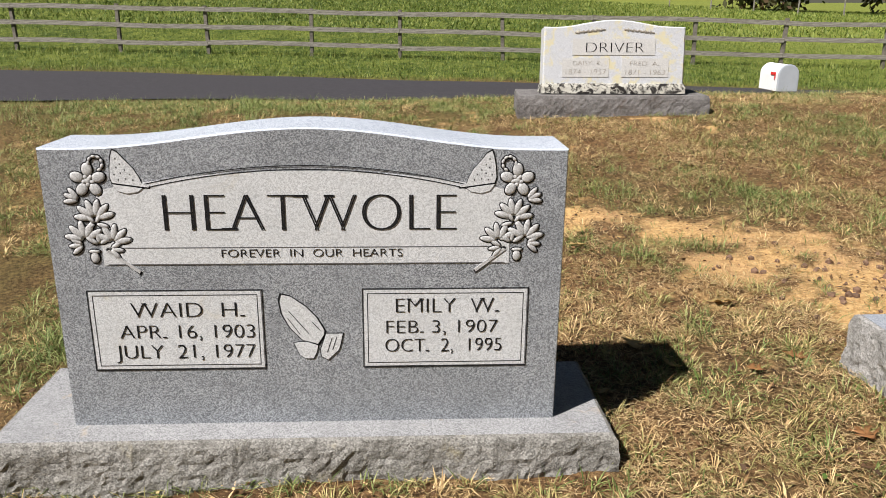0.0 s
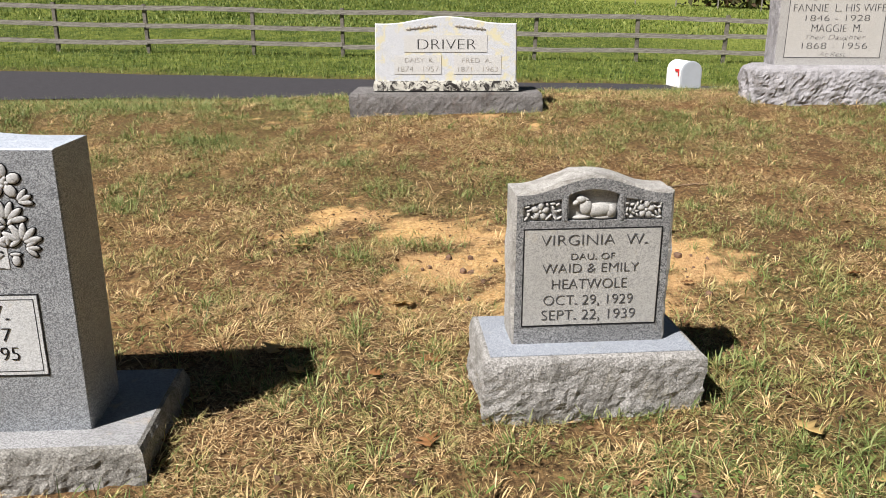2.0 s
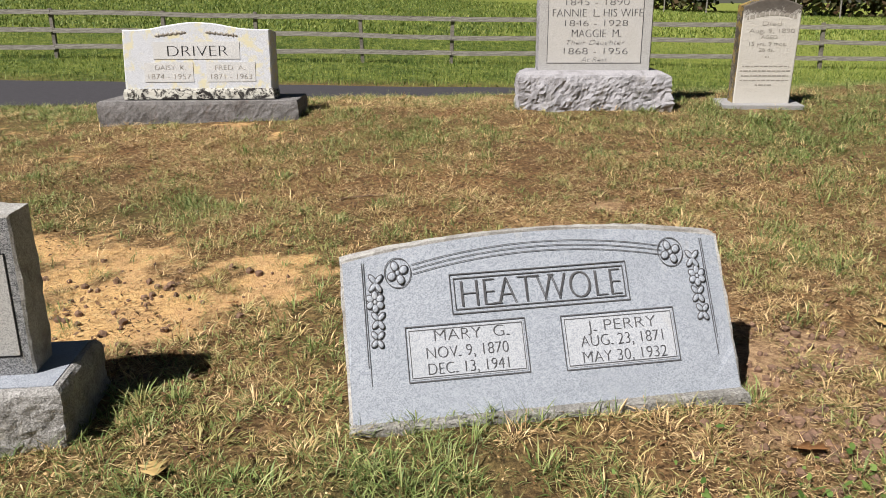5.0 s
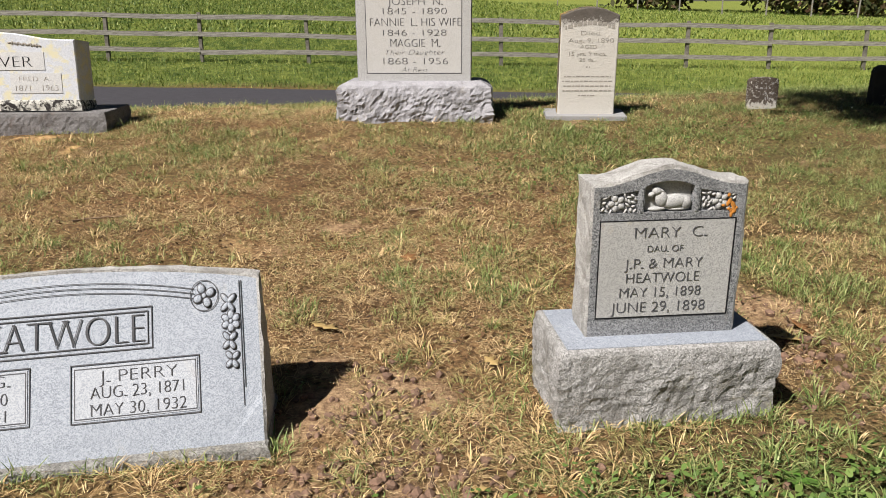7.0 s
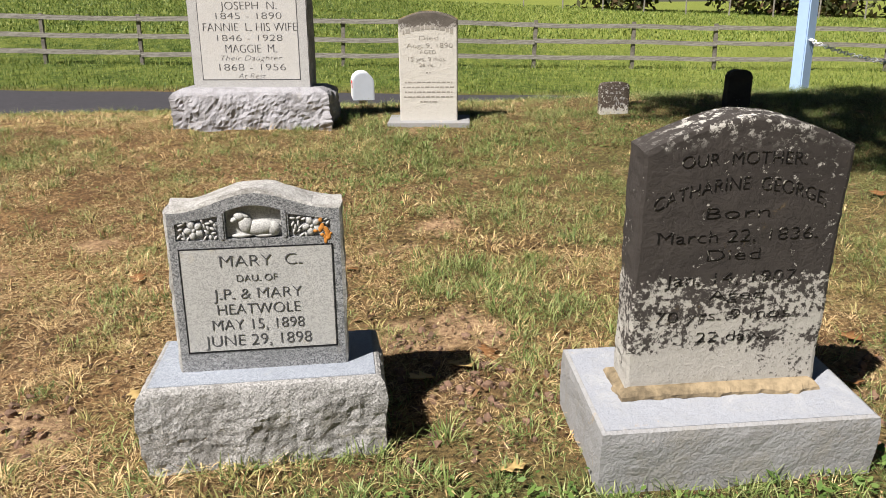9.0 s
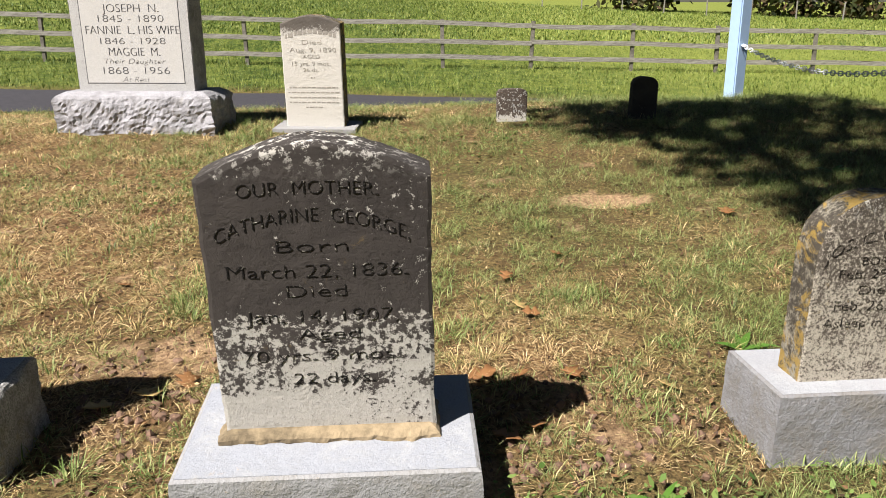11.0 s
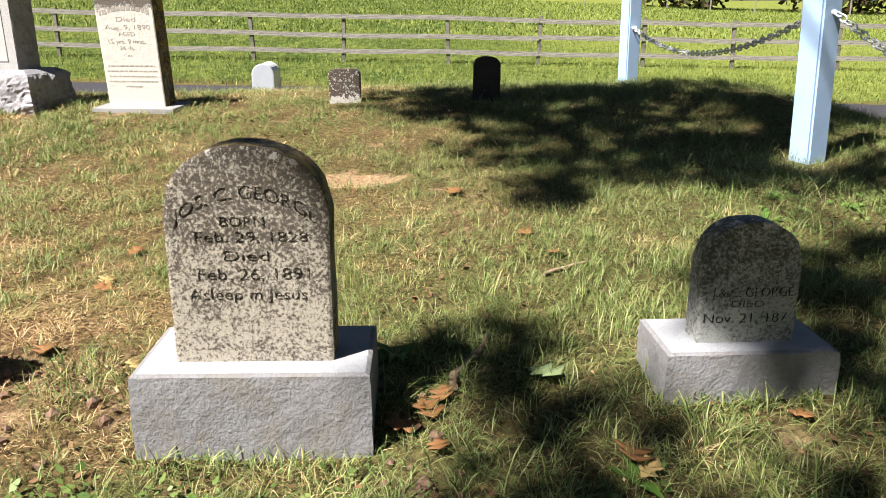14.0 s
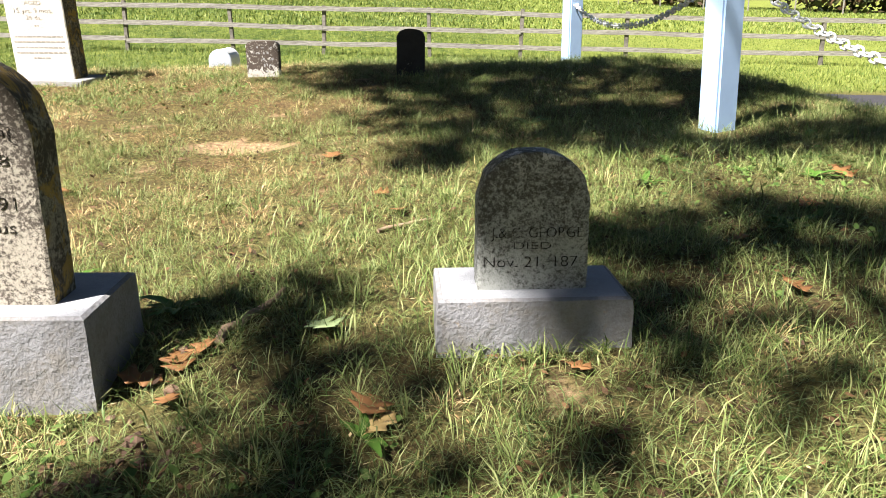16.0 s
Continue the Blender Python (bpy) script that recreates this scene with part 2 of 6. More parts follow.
M_FLAG = plain("red flag", (0.6, 0.03, 0.03), 0.45, 0.1)
M_BARK = plain("oak bark", (0.09, 0.07, 0.055), 0.95, 0.5, 14.0, bump=0.9)
M_CLOD = plain("dark clod", (0.15, 0.092, 0.062), 0.95, 0.4, 60.0, bump=0.8)
M_STICK = plain("dead stick", (0.26, 0.18, 0.12), 0.9, 0.4, 40.0, bump=0.7)
M_ASPHALT = plain("asphalt", (0.040, 0.038, 0.043), 0.9, 0.25, 60.0, bump=0.5, spec=0.3)


def leafy(name, cols, rough=0.6, trans=0.12):
    """Blades and leaves: each island takes its own colour; light shines through a little."""
    k = Nodes(name, rough, spec=0.25)
    r = k.island()
    t = k.n.new("ShaderNodeValToRGB")
    t.color_ramp.elements[0].color, t.color_ramp.elements[1].color = (*cols[0], 1), (*cols[-1], 1)
    for i, c in enumerate(cols[1:-1], 1):
        e = t.color_ramp.elements.new(i / (len(cols) - 1))
        e.color = (*c, 1)
    k.l.new(r, t.inputs[0])
    c = t.outputs[0]
    k.out(c)
    tr = k.n.new("ShaderNodeBsdfTranslucent")
    k.l.new(c, tr.inputs["Color"])
    mx = k.n.new("ShaderNodeMixShader")
    mx.inputs[0].default_value = trans
    k.l.new(k.b.outputs[0], mx.inputs[1])
    k.l.new(tr.outputs[0], mx.inputs[2])
    k.l.new(mx.outputs[0], k.n["Material Output"].inputs[0])
    return k.mat


M_GREEN = leafy("green grass", [(0.06, 0.10, 0.025), (0.12, 0.175, 0.045), (0.20, 0.25, 0.075), (0.34, 0.36, 0.15), (0.16, 0.21, 0.055)], 0.5)
M_STRAW = leafy("dry grass", [(0.13, 0.07, 0.033), (0.52, 0.36, 0.165), (0.80, 0.63, 0.35), (0.25, 0.15, 0.07), (0.68, 0.52, 0.26), (0.34, 0.21, 0.095)], 0.7)
M_OLIVE = leafy("half-dry grass", [(0.16, 0.16, 0.05), (0.29, 0.265, 0.095), (0.44, 0.375, 0.16), (0.19, 0.20, 0.065)], 0.6)
M_FIELD = leafy("pasture grass", [(0.044, 0.082, 0.013), (0.09, 0.14, 0.023), (0.16, 0.21, 0.041), (0.27, 0.29, 0.083)], 0.55)
# Brighter copy of the pasture grass; the stronger sun is in its colour.
M_FIELD_LIT = leafy("pasture grass with sunlight in colour", [(0.08, 0.13, 0.02), (0.15, 0.21, 0.035), (0.24, 0.29, 0.065), (0.33, 0.35, 0.11)], 0.55)
M_THATCH = leafy("dead thatch", [(0.10, 0.055, 0.027), (0.80, 0.62, 0.35), (0.32, 0.18, 0.085), (0.66, 0.48, 0.24), (0.17, 0.095, 0.045), (0.76, 0.58, 0.31)], 0.8, 0.1)
M_LITTER = leafy("leaf litter", [(0.05, 0.03, 0.018), (0.11, 0.06, 0.03), (0.20, 0.11, 0.05), (0.07, 0.045, 0.03)], 0.8, 0.05)
M_CRUMB = leafy("pale dry crumbs", [(0.30, 0.19, 0.085), (0.56, 0.42, 0.21), (0.42, 0.29, 0.13), (0.62, 0.48, 0.26), (0.34, 0.20, 0.09)], 0.8, 0.1)
M_CLOVER = leafy("small broad leaves", [(0.05, 0.10, 0.02), (0.10, 0.165, 0.035), (0.16, 0.225, 0.06), (0.08, 0.14, 0.03)], 0.5)
M_WEED = leafy("broad weed leaf", [(0.05, 0.12, 0.02), (0.10, 0.20, 0.03), (0.16, 0.25, 0.05)], 0.45)
M_CROWN = leafy("oak foliage", [(0.04, 0.08, 0.015), (0.07, 0.12, 0.02), (0.12, 0.16, 0.03)], 0.5)
M_WOODS = leafy("autumn woods foliage", [(0.02, 0.03, 0.01), (0.035, 0.045, 0.012), (0.05, 0.05, 0.015), (0.07, 0.04, 0.02), (0.03, 0.035, 0.01)], 0.7)
M_DRYLEAF = leafy("fallen oak leaf brown", [(0.19, 0.095, 0.04), (0.27, 0.13, 0.05), (0.13, 0.065, 0.03)], 0.6)
M_TANLEAF = leafy("fallen oak leaf pale", [(0.40, 0.27, 0.10), (0.46, 0.33, 0.14), (0.35, 0.23, 0.08)], 0.6)
M_GREENLEAF = leafy("fallen oak leaf green", [(0.36, 0.46, 0.2), (0.42, 0.52, 0.26), (0.38, 0.48, 0.22)], 0.5)


def ground_material():
    k = Nodes("lawn soil", 0.95, spec=0.15)
    bare, green, far = k.attr("bare"), k.attr("green"), k.attr("far")
    fine = k.noise(55.0, 8.0, 0.72)
    mid = k.noise(4.0, 6.0, 0.65)
    thatch = k.mix(k.ramp(fine, 0.3, 0.7), (0.028, 0.016, 0.008), (0.36, 0.225, 0.105))
    lawn = k.mix(k.ramp(fine, 0.3, 0.7), (0.026, 0.025, 0.010), (0.21, 0.18, 0.065))
    blot = k.ramp(k.math("ADD", k.math("MULTIPLY", k.noise(6.0, 6.0, 0.7), 0.6), k.math("MULTIPLY", k.noise(22.0, 4.0, 0.7), 0.4)), 0.44, 0.58)
    thatch = k.mix(blot, k.mix(k.ramp(fine, 0.3, 0.7), (0.032, 0.018, 0.009), (0.32, 0.185, 0.085)), thatch)
    c = k.mix(green, thatch, lawn)
    soil = k.mix(k.ramp(fine, 0.3, 0.75), (0.48, 0.275, 0.11), (0.86, 0.60, 0.28))
    soil = k.mix(k.ramp(mid, 0.4, 0.7, 0.0, 0.6), soil, (0.46, 0.28, 0.15))
    brown = k.mix(k.ramp(fine, 0.3, 0.75), (0.20, 0.12, 0.07), (0.58, 0.40, 0.23))
    soil = k.mix(k.ramp(k.axis(0), 2.9, 3.5), soil, brown)
    worn = k.ramp(k.math("ADD", k.noise(1.6, 5.0, 0.7), k.math("MULTIPLY", k.noise(8.0, 5.0, 0.7), 0.6)), 0.72, 0.95)
    c = k.mix(k.math("MULTIPLY", worn, 0.45), c, (0.085, 0.048, 0.025))
    ragged = k.ramp(k.math("ADD", bare, k.math("MULTIPLY", k.math("SUBTRACT", k.noise(14.0, 8.0, 0.8), 0.5), 2.0)), 0.2, 1.0)
    c = k.mix(ragged, c, soil)
    f1 = k.noise(1.1, 8.0, 0.75, co=k.stretch(0.5, 0.28, 1.0))
    f2 = k.noise(5.0, 9.0, 0.82, co=k.stretch(1.0, 0.3, 1.0))
    pasture = k.mix(k.ramp(k.math("ADD", k.math("MULTIPLY", f1, 0.5), k.math("MULTIPLY", f2, 0.9)), 0.56, 0.86), (0.027, 0.053, 0.009), (0.165, 0.19, 0.038))
    # Sunnier colour blended in towards the right of the pasture.
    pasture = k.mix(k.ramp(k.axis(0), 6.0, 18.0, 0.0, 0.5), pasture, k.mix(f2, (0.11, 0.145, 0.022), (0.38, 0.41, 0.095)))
    c = k.mix(far, c, pasture)
    k.bump(k.math("ADD", fine, k.math("MULTIPLY", k.noise(300.0, 3.0), 0.3)), 0.9, 0.02)
    return k.out(c)


M_GROUND = ground_material()

# ---- small builders ----


def part(name, bm, mat, parent=None, label="", m=None, edge=None):
    """One bmesh as one mesh object under a thing or under a part."""
    me = bpy.data.meshes.new(name)
    bm.to_mesh(me)
    bm.free()
    me.materials.append(mat)
    if edge is not None:
        me.materials.append(edge)
    ob = new(name, me)
    if parent is not None:
        ob.parent = parent
    if m is not None:
        ob.matrix_basis = m
    return tagged(ob, label) if label else ob


def thing(name, m, label, category, group=""):
    ob = new(name)
    ob.empty_display_size = 0.1
    ob.matrix_basis = m
    return tagged(ob, label, category, group)


def vn(x, y, scale, seed):
    """Smooth value noise in 0..1 for arrays."""
    rs = np.random.RandomState(seed)
    tab = rs.rand(64, 64)
    x, y = np.asarray(x, float) * scale + 100.0, np.asarray(y, float) * scale + 100.0
    xi, yi = np.floor(x).astype(int), np.floor(y).astype(int)
    u, v = x - xi, y - yi
    u, v = u * u * (3 - 2 * u), v * v * (3 - 2 * v)
    a, b = tab[xi % 64, yi % 64], tab[(xi + 1) % 64, yi % 64]
    c, d = tab[xi % 64, (yi + 1) % 64], tab[(xi + 1) % 64, (yi + 1) % 64]
    return (a * (1 - u) + b * u) * (1 - v) + (c * (1 - u) + d * u) * v


def smooth(v, lo, hi):
    t = np.clip((np.asarray(v, float) - lo) / (hi - lo), 0, 1)
    return t * t * (3 - 2 * t)


def box(bm, x0, x1, y0, y1, z0, z1, bev=0.0):
    r = bmesh.ops.create_cube(bm, size=1.0)
    for v in r["verts"]:
        v.co = Vector(((x0 + x1) / 2 + v.co.x * (x1 - x0), (y0 + y1) / 2 + v.co.y * (y1 - y0), (z0 + z1) / 2 + v.co.z * (z1 - z0)))
    if bev:
        es = list({e for v in r["verts"] for e in v.link_edges})
        bmesh.ops.bevel(bm, geom=es, offset=bev, segments=2, affect="EDGES")
    return bm


def rings_to_bm(rings, smooth_sides=False, side=0):
    """Closed rings of points, joined ring to ring, with a face at both ends."""
    bm = bmesh.new()
    vs = [[bm.verts.new(p) for p in r] for r in rings]
    n = len(vs[0])
    for a, b in zip(vs, vs[1:]):
        for i in range(n):
            f = bm.faces.new((a[i], a[(i + 1) % n], b[(i + 1) % n], b[i]))
            f.smooth = smooth_sides
            f.material_index = side
    bm.faces.new(list(reversed(vs[0])))
    bm.faces.new(vs[-1])
    bmesh.ops.recalc_face_normals(bm, faces=bm.faces[:])
    return bm


def rough_out(p, amp, freq, seed):
    a = noise.noise(Vector(p) * freq + Vector((seed, seed * 1.7, 3.1)))
    b = noise.noise(Vector(p) * freq * 2.7 + Vector((seed * 2.3, 1.0, seed)))
    c = noise.noise(Vector(p) * freq * 5.3 + Vector((seed, 4.0, seed * 1.3)))
    return amp * (a * 0.7 + 0.5 * abs(b) + 0.3 * c)


def outline(w, top, h, step=0.03, foot=None):
    """Front outline of a slab: foot width, side heights and the top as a function of u in -1..1."""
    foot = w if foot is None else foot
    n = max(4, int(w / step))
    pts = [(-foot / 2, 0.0)]
    m = max(2, int(top(-1) * h / step))
    for i in range(1, m):
        t = i / m
        pts.append((-(foot + (w - foot) * t) / 2, top(-1) * h * t))
    for i in range(n + 1):
        u = -1 + 2 * i / n
        pts.append((u * w / 2, top(u) * h))
    for i in range(m - 1, 0, -1):
        t = i / m
        pts.append(((foot + (w - foot) * t) / 2, top(1) * h * t))
    pts.append((foot / 2, 0.0))
    k = max(4, int(foot / step))
    for i in range(1, k):
        pts.append((foot / 2 - foot * i / k, 0.0))
    return pts


def slab(pts, depth, rough=0.0, seed=1.0, bev=0.004, slope=0.0, layers=6, wear=0.0, two=False):
    """An upright slab: the outline run from front (y = -depth/2) to back. rough: broken, rock-pitched edges. slope: how far the front leans back per metre."""
    rings = []
    ys = [0.0] + [0.03 + 0.94 * i / layers for i in range(layers + 1)] + [1.0]
    cx = sum(p[0] for p in pts) / len(pts)
    top = max(p[1] for p in pts)
    for j, t in enumerate(ys):
        ring = []
        edge = j in (0, len(ys) - 1)
        for x, z in pts:
            y0 = -depth / 2 + slope * z
            y = y0 + (depth / 2 - y0) * t
            ox = oz = 0.0
            if edge:
                ox, oz = (-bev if x > cx else bev) if abs(x - cx) > 0.02 else 0, -bev if z > top * 0.3 else 0
            if rough and z > 0.004 and not edge:
                r = abs(rough_out((x, y, z), rough, 14.0, seed)) * (1.0 if 0 < j < len(ys) - 1 else 0.3) + rough * 0.15
                d = Vector((x - cx, 0, (z - top * 0.45) * 1.2)).normalized()
                ox, oz = d.x * r, d.z * r
            if wear:
                e = rough_out((x, y * 0.5, z), wear, 9.0, seed)
                ox, oz = ox + e, oz + (e if z > 0.01 else 0)
            ring.append((x + ox, y, z + oz))
        rings.append(ring)
    bm = rings_to_bm(rings, side=1 if two else 0)
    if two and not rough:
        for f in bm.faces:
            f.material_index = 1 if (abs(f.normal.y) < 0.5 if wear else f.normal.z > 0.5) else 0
    return bm


def block(w, d, h, rough, seed, step=0.022, top_bev=0.008, front_only=False):
    """A base stone: a block from z = 0 to h with rock-pitched sides and a sawn top."""
    nx, ny = max(4, int(w / step)), max(3, int(d / step))
    per = [(-w / 2 + w * i / nx, -d / 2) for i in range(nx)] + [(w / 2, -d / 2 + d * i / ny) for i in range(ny)]
    per += [(w / 2 - w * i / nx, d / 2) for i in range(nx)] + [(-w / 2, d / 2 - d * i / ny) for i in range(ny)]
    nz = max(3, int(h / step))
    rings = []
    for j in range(nz + 1):
        z = h * j / nz
        ring = []
        for x, y in per:
            ny_ = -1 if y <= -d / 2 + 1e-6 else (1 if y >= d / 2 - 1e-6 else 0)
            nx_ = -1 if x <= -w / 2 + 1e-6 else (1 if x >= w / 2 - 1e-6 else 0)
            k = math.sqrt(max(0.0, 1 - (j / nz) ** 6)) if j < nz else 0.0
            r = (rough_out((x, y, z), rough, 9.0, seed) + rough * 0.5) * k
            zz = z + (rough_out((x, y, z), rough * 0.35, 20.0, seed + 5) if 0 < j < nz else 0)
            ring.append((x + nx_ * r, y + ny_ * r, zz))
        rings.append(ring)
    sx, sy = (w - 2 * top_bev) / w, (d - 2 * top_bev) / d
    rings.append([(x * sx, y * sy, h + top_bev * 0.5) for x, y in per])
    return rings_to_bm(rings)


def carve(bm, cuts, front, mats):
    """Sink flat-bottomed recesses, each an outline in x-z and a depth, into a front face."""
    cutter = bmesh.new()
    for pts, deep in cuts:
        rings = [[cutter.verts.new((x, y, z)) for x, z in pts] for y in (front - 0.02, front + deep)]
        n = len(pts)
        for i in range(n):
            cutter.faces.new((rings[0][i], rings[0][(i + 1) % n], rings[1][(i + 1) % n], rings[1][i]))
        cutter.faces.new(rings[0][::-1])
        cutter.faces.new(rings[1])
    bmesh.ops.recalc_face_normals(cutter, faces=cutter.faces[:])
    obs = []
    for b in (bm, cutter):
        me = bpy.data.meshes.new("stone")
        b.to_mesh(me)
        b.free()
        for m in mats:
            me.materials.append(m)
        obs.append(new("stone", me))
    mod = obs[0].modifiers.new("recess", "BOOLEAN")
    mod.operation, mod.solver, mod.object = "DIFFERENCE", "EXACT", obs[1]
    deps = bpy.context.evaluated_depsgraph_get()
    deps.update()
    me = bpy.data.meshes.new_from_object(obs[0].evaluated_get(deps))
    out = bmesh.new()
    out.from_mesh(me)
    bpy.data.meshes.remove(me)
    for ob in obs:
        old = ob.data
        bpy.data.objects.remove(ob)
        bpy.data.meshes.remove(old)
    return out


def glyphs(s, extrude, shear=0.0, thin=0.0):
    cu = bpy.data.curves.new("letters", "FONT")
    cu.body, cu.resolution_u, cu.extrude, cu.shear, cu.offset = s, 5, extrude, shear, thin
    ob = new("letters", cu)
    me = bpy.data.meshes.new_from_object(ob.evaluated_get(bpy.context.evaluated_depsgraph_get()))
    bpy.data.objects.remove(ob)
    bpy.data.curves.remove(cu)
    bm = bmesh.new()
    bm.from_mesh(me)
    bpy.data.meshes.remove(me)
    return bm


bm_h = glyphs("H", 0.0)
CAP = max(v.co.y for v in bm_h.verts)
bm_h.free()


def text_bm(s, width, height, arc=0.0, shear=0.0, serif=True, thin=-0.034):
    """Letters in the x-z plane, facing -y, centred on x, standing on z = 0, fitted to a width and a capital height. arc: rise of the middle. serif: small feet on the stems."""
    ext = 0.0006
    bm = glyphs(s, ext, shear, thin)
    if serif:
        lo, hi = -thin, CAP + thin
        feet = []
        for level, up in ((lo, 1), (hi, -1)):
            xs = sorted({round(v.co.x, 4) for v in bm.verts if abs(v.co.y - level) < 0.004})
            run = []
            for x in xs:
                if run and x - run[-1] > 0.13:
                    feet.append((run[0], run[-1], level, up))
                    run = []
                run.append(x)
            if run:
                feet.append((run[0], run[-1], level, up))
        for a, b, level, up in feet:
            if 0.04 < b - a < 0.16:
                box(bm, a - 0.05, b + 0.05, min(level, level + up * 0.034), max(level, level + up * 0.034), -ext, ext)
    xs = [v.co.x for v in bm.verts]
    x0, x1 = min(xs), max(xs)
    sx = width / (x1 - x0)
    sz = height / CAP
    for v in bm.verts:
        x, z, y = (v.co.x - (x0 + x1) / 2) * sx, v.co.y * sz, v.co.z
        if arc:
            q = x / (width / 2)
            z += arc * (1 - q * q)
        v.co = (x, -y, z)
    if serif:
        for g in bmesh.ops.duplicate(bm, geom=bm.verts[:] + bm.edges[:] + bm.faces[:])["geom"]:
            if isinstance(g, bmesh.types.BMVert):
                g.co += Vector((0.055 * height, -0.0001, 0))
    bmesh.ops.recalc_face_normals(bm, faces=bm.faces[:])
    return bm


def lines_part(name, rows, parent, mat, y, label="", slope=0.0):
    """Rows of (text, x, z, width, height[, arc[, shear]]), each a cut line of its own on a front face at y, which may lean back."""
    for s, x, z, w, h, *more in rows:
        slanted = more[1] if len(more) > 1 else 0.0
        bm = text_bm(s, w, h, arc=more[0] if more else 0.0, shear=slanted, serif=not slanted)
        for v in bm.verts:
            v.co.x += x
            v.co.z += z
            v.co.y += y + slope * v.co.z
        for letter in letters_of(bm):
            part("letter", letter, mat, parent, label)


def letters_of(bm):
    """The separate letters of a line: its pieces, joined where they stand over one another."""
    left, groups = set(bm.verts), []
    while left:
        todo, seen = [left.pop()], set()
        while todo:
            v = todo.pop()
            seen.add(v)
            for e in v.link_edges:
                o = e.other_vert(v)
                if o in left:
                    left.discard(o)
                    todo.append(o)
        xs = [v.co.x for v in seen]
        groups.append([min(xs), max(xs), seen])
    groups.sort(key=lambda g: g[0])
    merged = []
    for g in groups:
        if merged and g[0] < merged[-1][1] - 0.2 * min(g[1] - g[0], merged[-1][1] - merged[-1][0]):
            merged[-1][1] = max(merged[-1][1], g[1])
            merged[-1][2] |= g[2]
        else:
            merged.append(g)
    out = []
    for lo, hi, vs in merged:
        b = bmesh.new()
        at = {v: b.verts.new(v.co) for v in vs}
        for f in {f for v in vs for f in v.link_faces}:
            b.faces.new([at[v] for v in f.verts])
        out.append(b)
    bm.free()
    return out


def spray(parent, name, label, petals, y, mat, dark, slope=0.0):
    """A carved spray: raised lumps, outlined by wider lumps whose dark colour gives the cut its shade. petals: (x, z,
    rx, rz, turn).
    """
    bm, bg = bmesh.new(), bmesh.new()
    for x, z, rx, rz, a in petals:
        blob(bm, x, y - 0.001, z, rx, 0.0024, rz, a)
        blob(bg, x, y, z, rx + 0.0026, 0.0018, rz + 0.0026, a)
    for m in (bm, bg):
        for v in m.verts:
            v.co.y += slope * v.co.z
    part(name, bg, dark, parent, "dark outline standing for the cut round the carving")
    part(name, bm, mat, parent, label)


def poly_part(parent, name, label, pts, y, mat, thick=0.003):
    """A flat raised shape cut to an outline."""
    bm = bmesh.new()
    f = [bm.verts.new((x, y - thick, z)) for x, z in pts]
    g = [bm.verts.new((x, y + 0.002, z)) for x, z in pts]
    bm.faces.new(f)
    for i in range(len(f)):
        bm.faces.new((f[i], f[(i + 1) % len(f)], g[(i + 1) % len(f)], g[i]))
    bmesh.ops.recalc_face_normals(bm, faces=bm.faces[:])
    part(name, bm, mat, parent, label)


def bloom(x, z, r, n=5, ph=0.0):
    out = [(x + math.cos(ph + i * 6.283 / n) * r * 0.62, z + math.sin(ph + i * 6.283 / n) * r * 0.62, r * 0.40, r * 0.30, ph + i * 6.283 / n) for i in range(n)]
    return out + [(x, z, r * 0.2, r * 0.2, 0.0)]


def frame_bm(x0, x1, z0, z1, t, y, gap=0.0, slope=0.0):
    """A thin cut line round a rectangle, twice when gap is given."""
    bm = bmesh.new()
    for g in ([0.0, gap] if gap else [0.0]):
        a, b, c, d = x0 + g, x1 - g, z0 + g, z1 - g
        for p in ((a, b, c, c + t), (a, b, d - t, d), (a, a + t, c + t, d - t), (b - t, b, c + t, d - t)):
            box(bm, p[0], p[1], y - 0.0004, y + 0.002, p[2], p[3])
    if slope:
        for v in bm.verts:
            v.co.y += slope * v.co.z
    return bm


def plate_bm(x0, x1, z0, z1, y, thick=0.0012, slope=0.0, top=None):
    """A thin frosted panel on a front face; top: height added along u in -1..1."""
    bm = bmesh.new()
    n = 24 if top else 1
    lo, hi = [], []
    for i in range(n + 1):
        u = -1 + 2 * i / n
        x = (x0 + x1) / 2 + u * (x1 - x0) / 2
        lo.append((x, z0))
        hi.append((x, z1 + (top(u) if top else 0)))
    pts = lo + hi[::-1]
    f = [bm.verts.new((x, y - thick + slope * z, z)) for x, z in pts]
    b = [bm.verts.new((x, y + 0.002 + slope * z, z)) for x, z in pts]
    bm.faces.new(f)
    k = len(pts)
    for i in range(k):
        bm.faces.new((f[i], f[(i + 1) % k], b[(i + 1) % k], b[i]))
    bmesh.ops.recalc_face_normals(bm, faces=bm.faces[:])
    return bm


def blob(bm, x, y, z, rx, ry, rz, rot=0.0, seg=8):
    """A rounded lump flattened on a face: for carved petals, leaves and bodies."""
    r = bmesh.ops.create_uvsphere(bm, u_segments=seg, v_segments=6, radius=1.0)
    c, s = math.cos(rot), math.sin(rot)
    for v in r["verts"]:
        a, b, d = v.co.x * rx, v.co.y * ry, v.co.z * rz
        v.co = Vector((x + a * c - d * s, y + b, z + a * s + d * c))
    for f in {f for v in r["verts"] for f in v.link_faces}:
        f.smooth = True


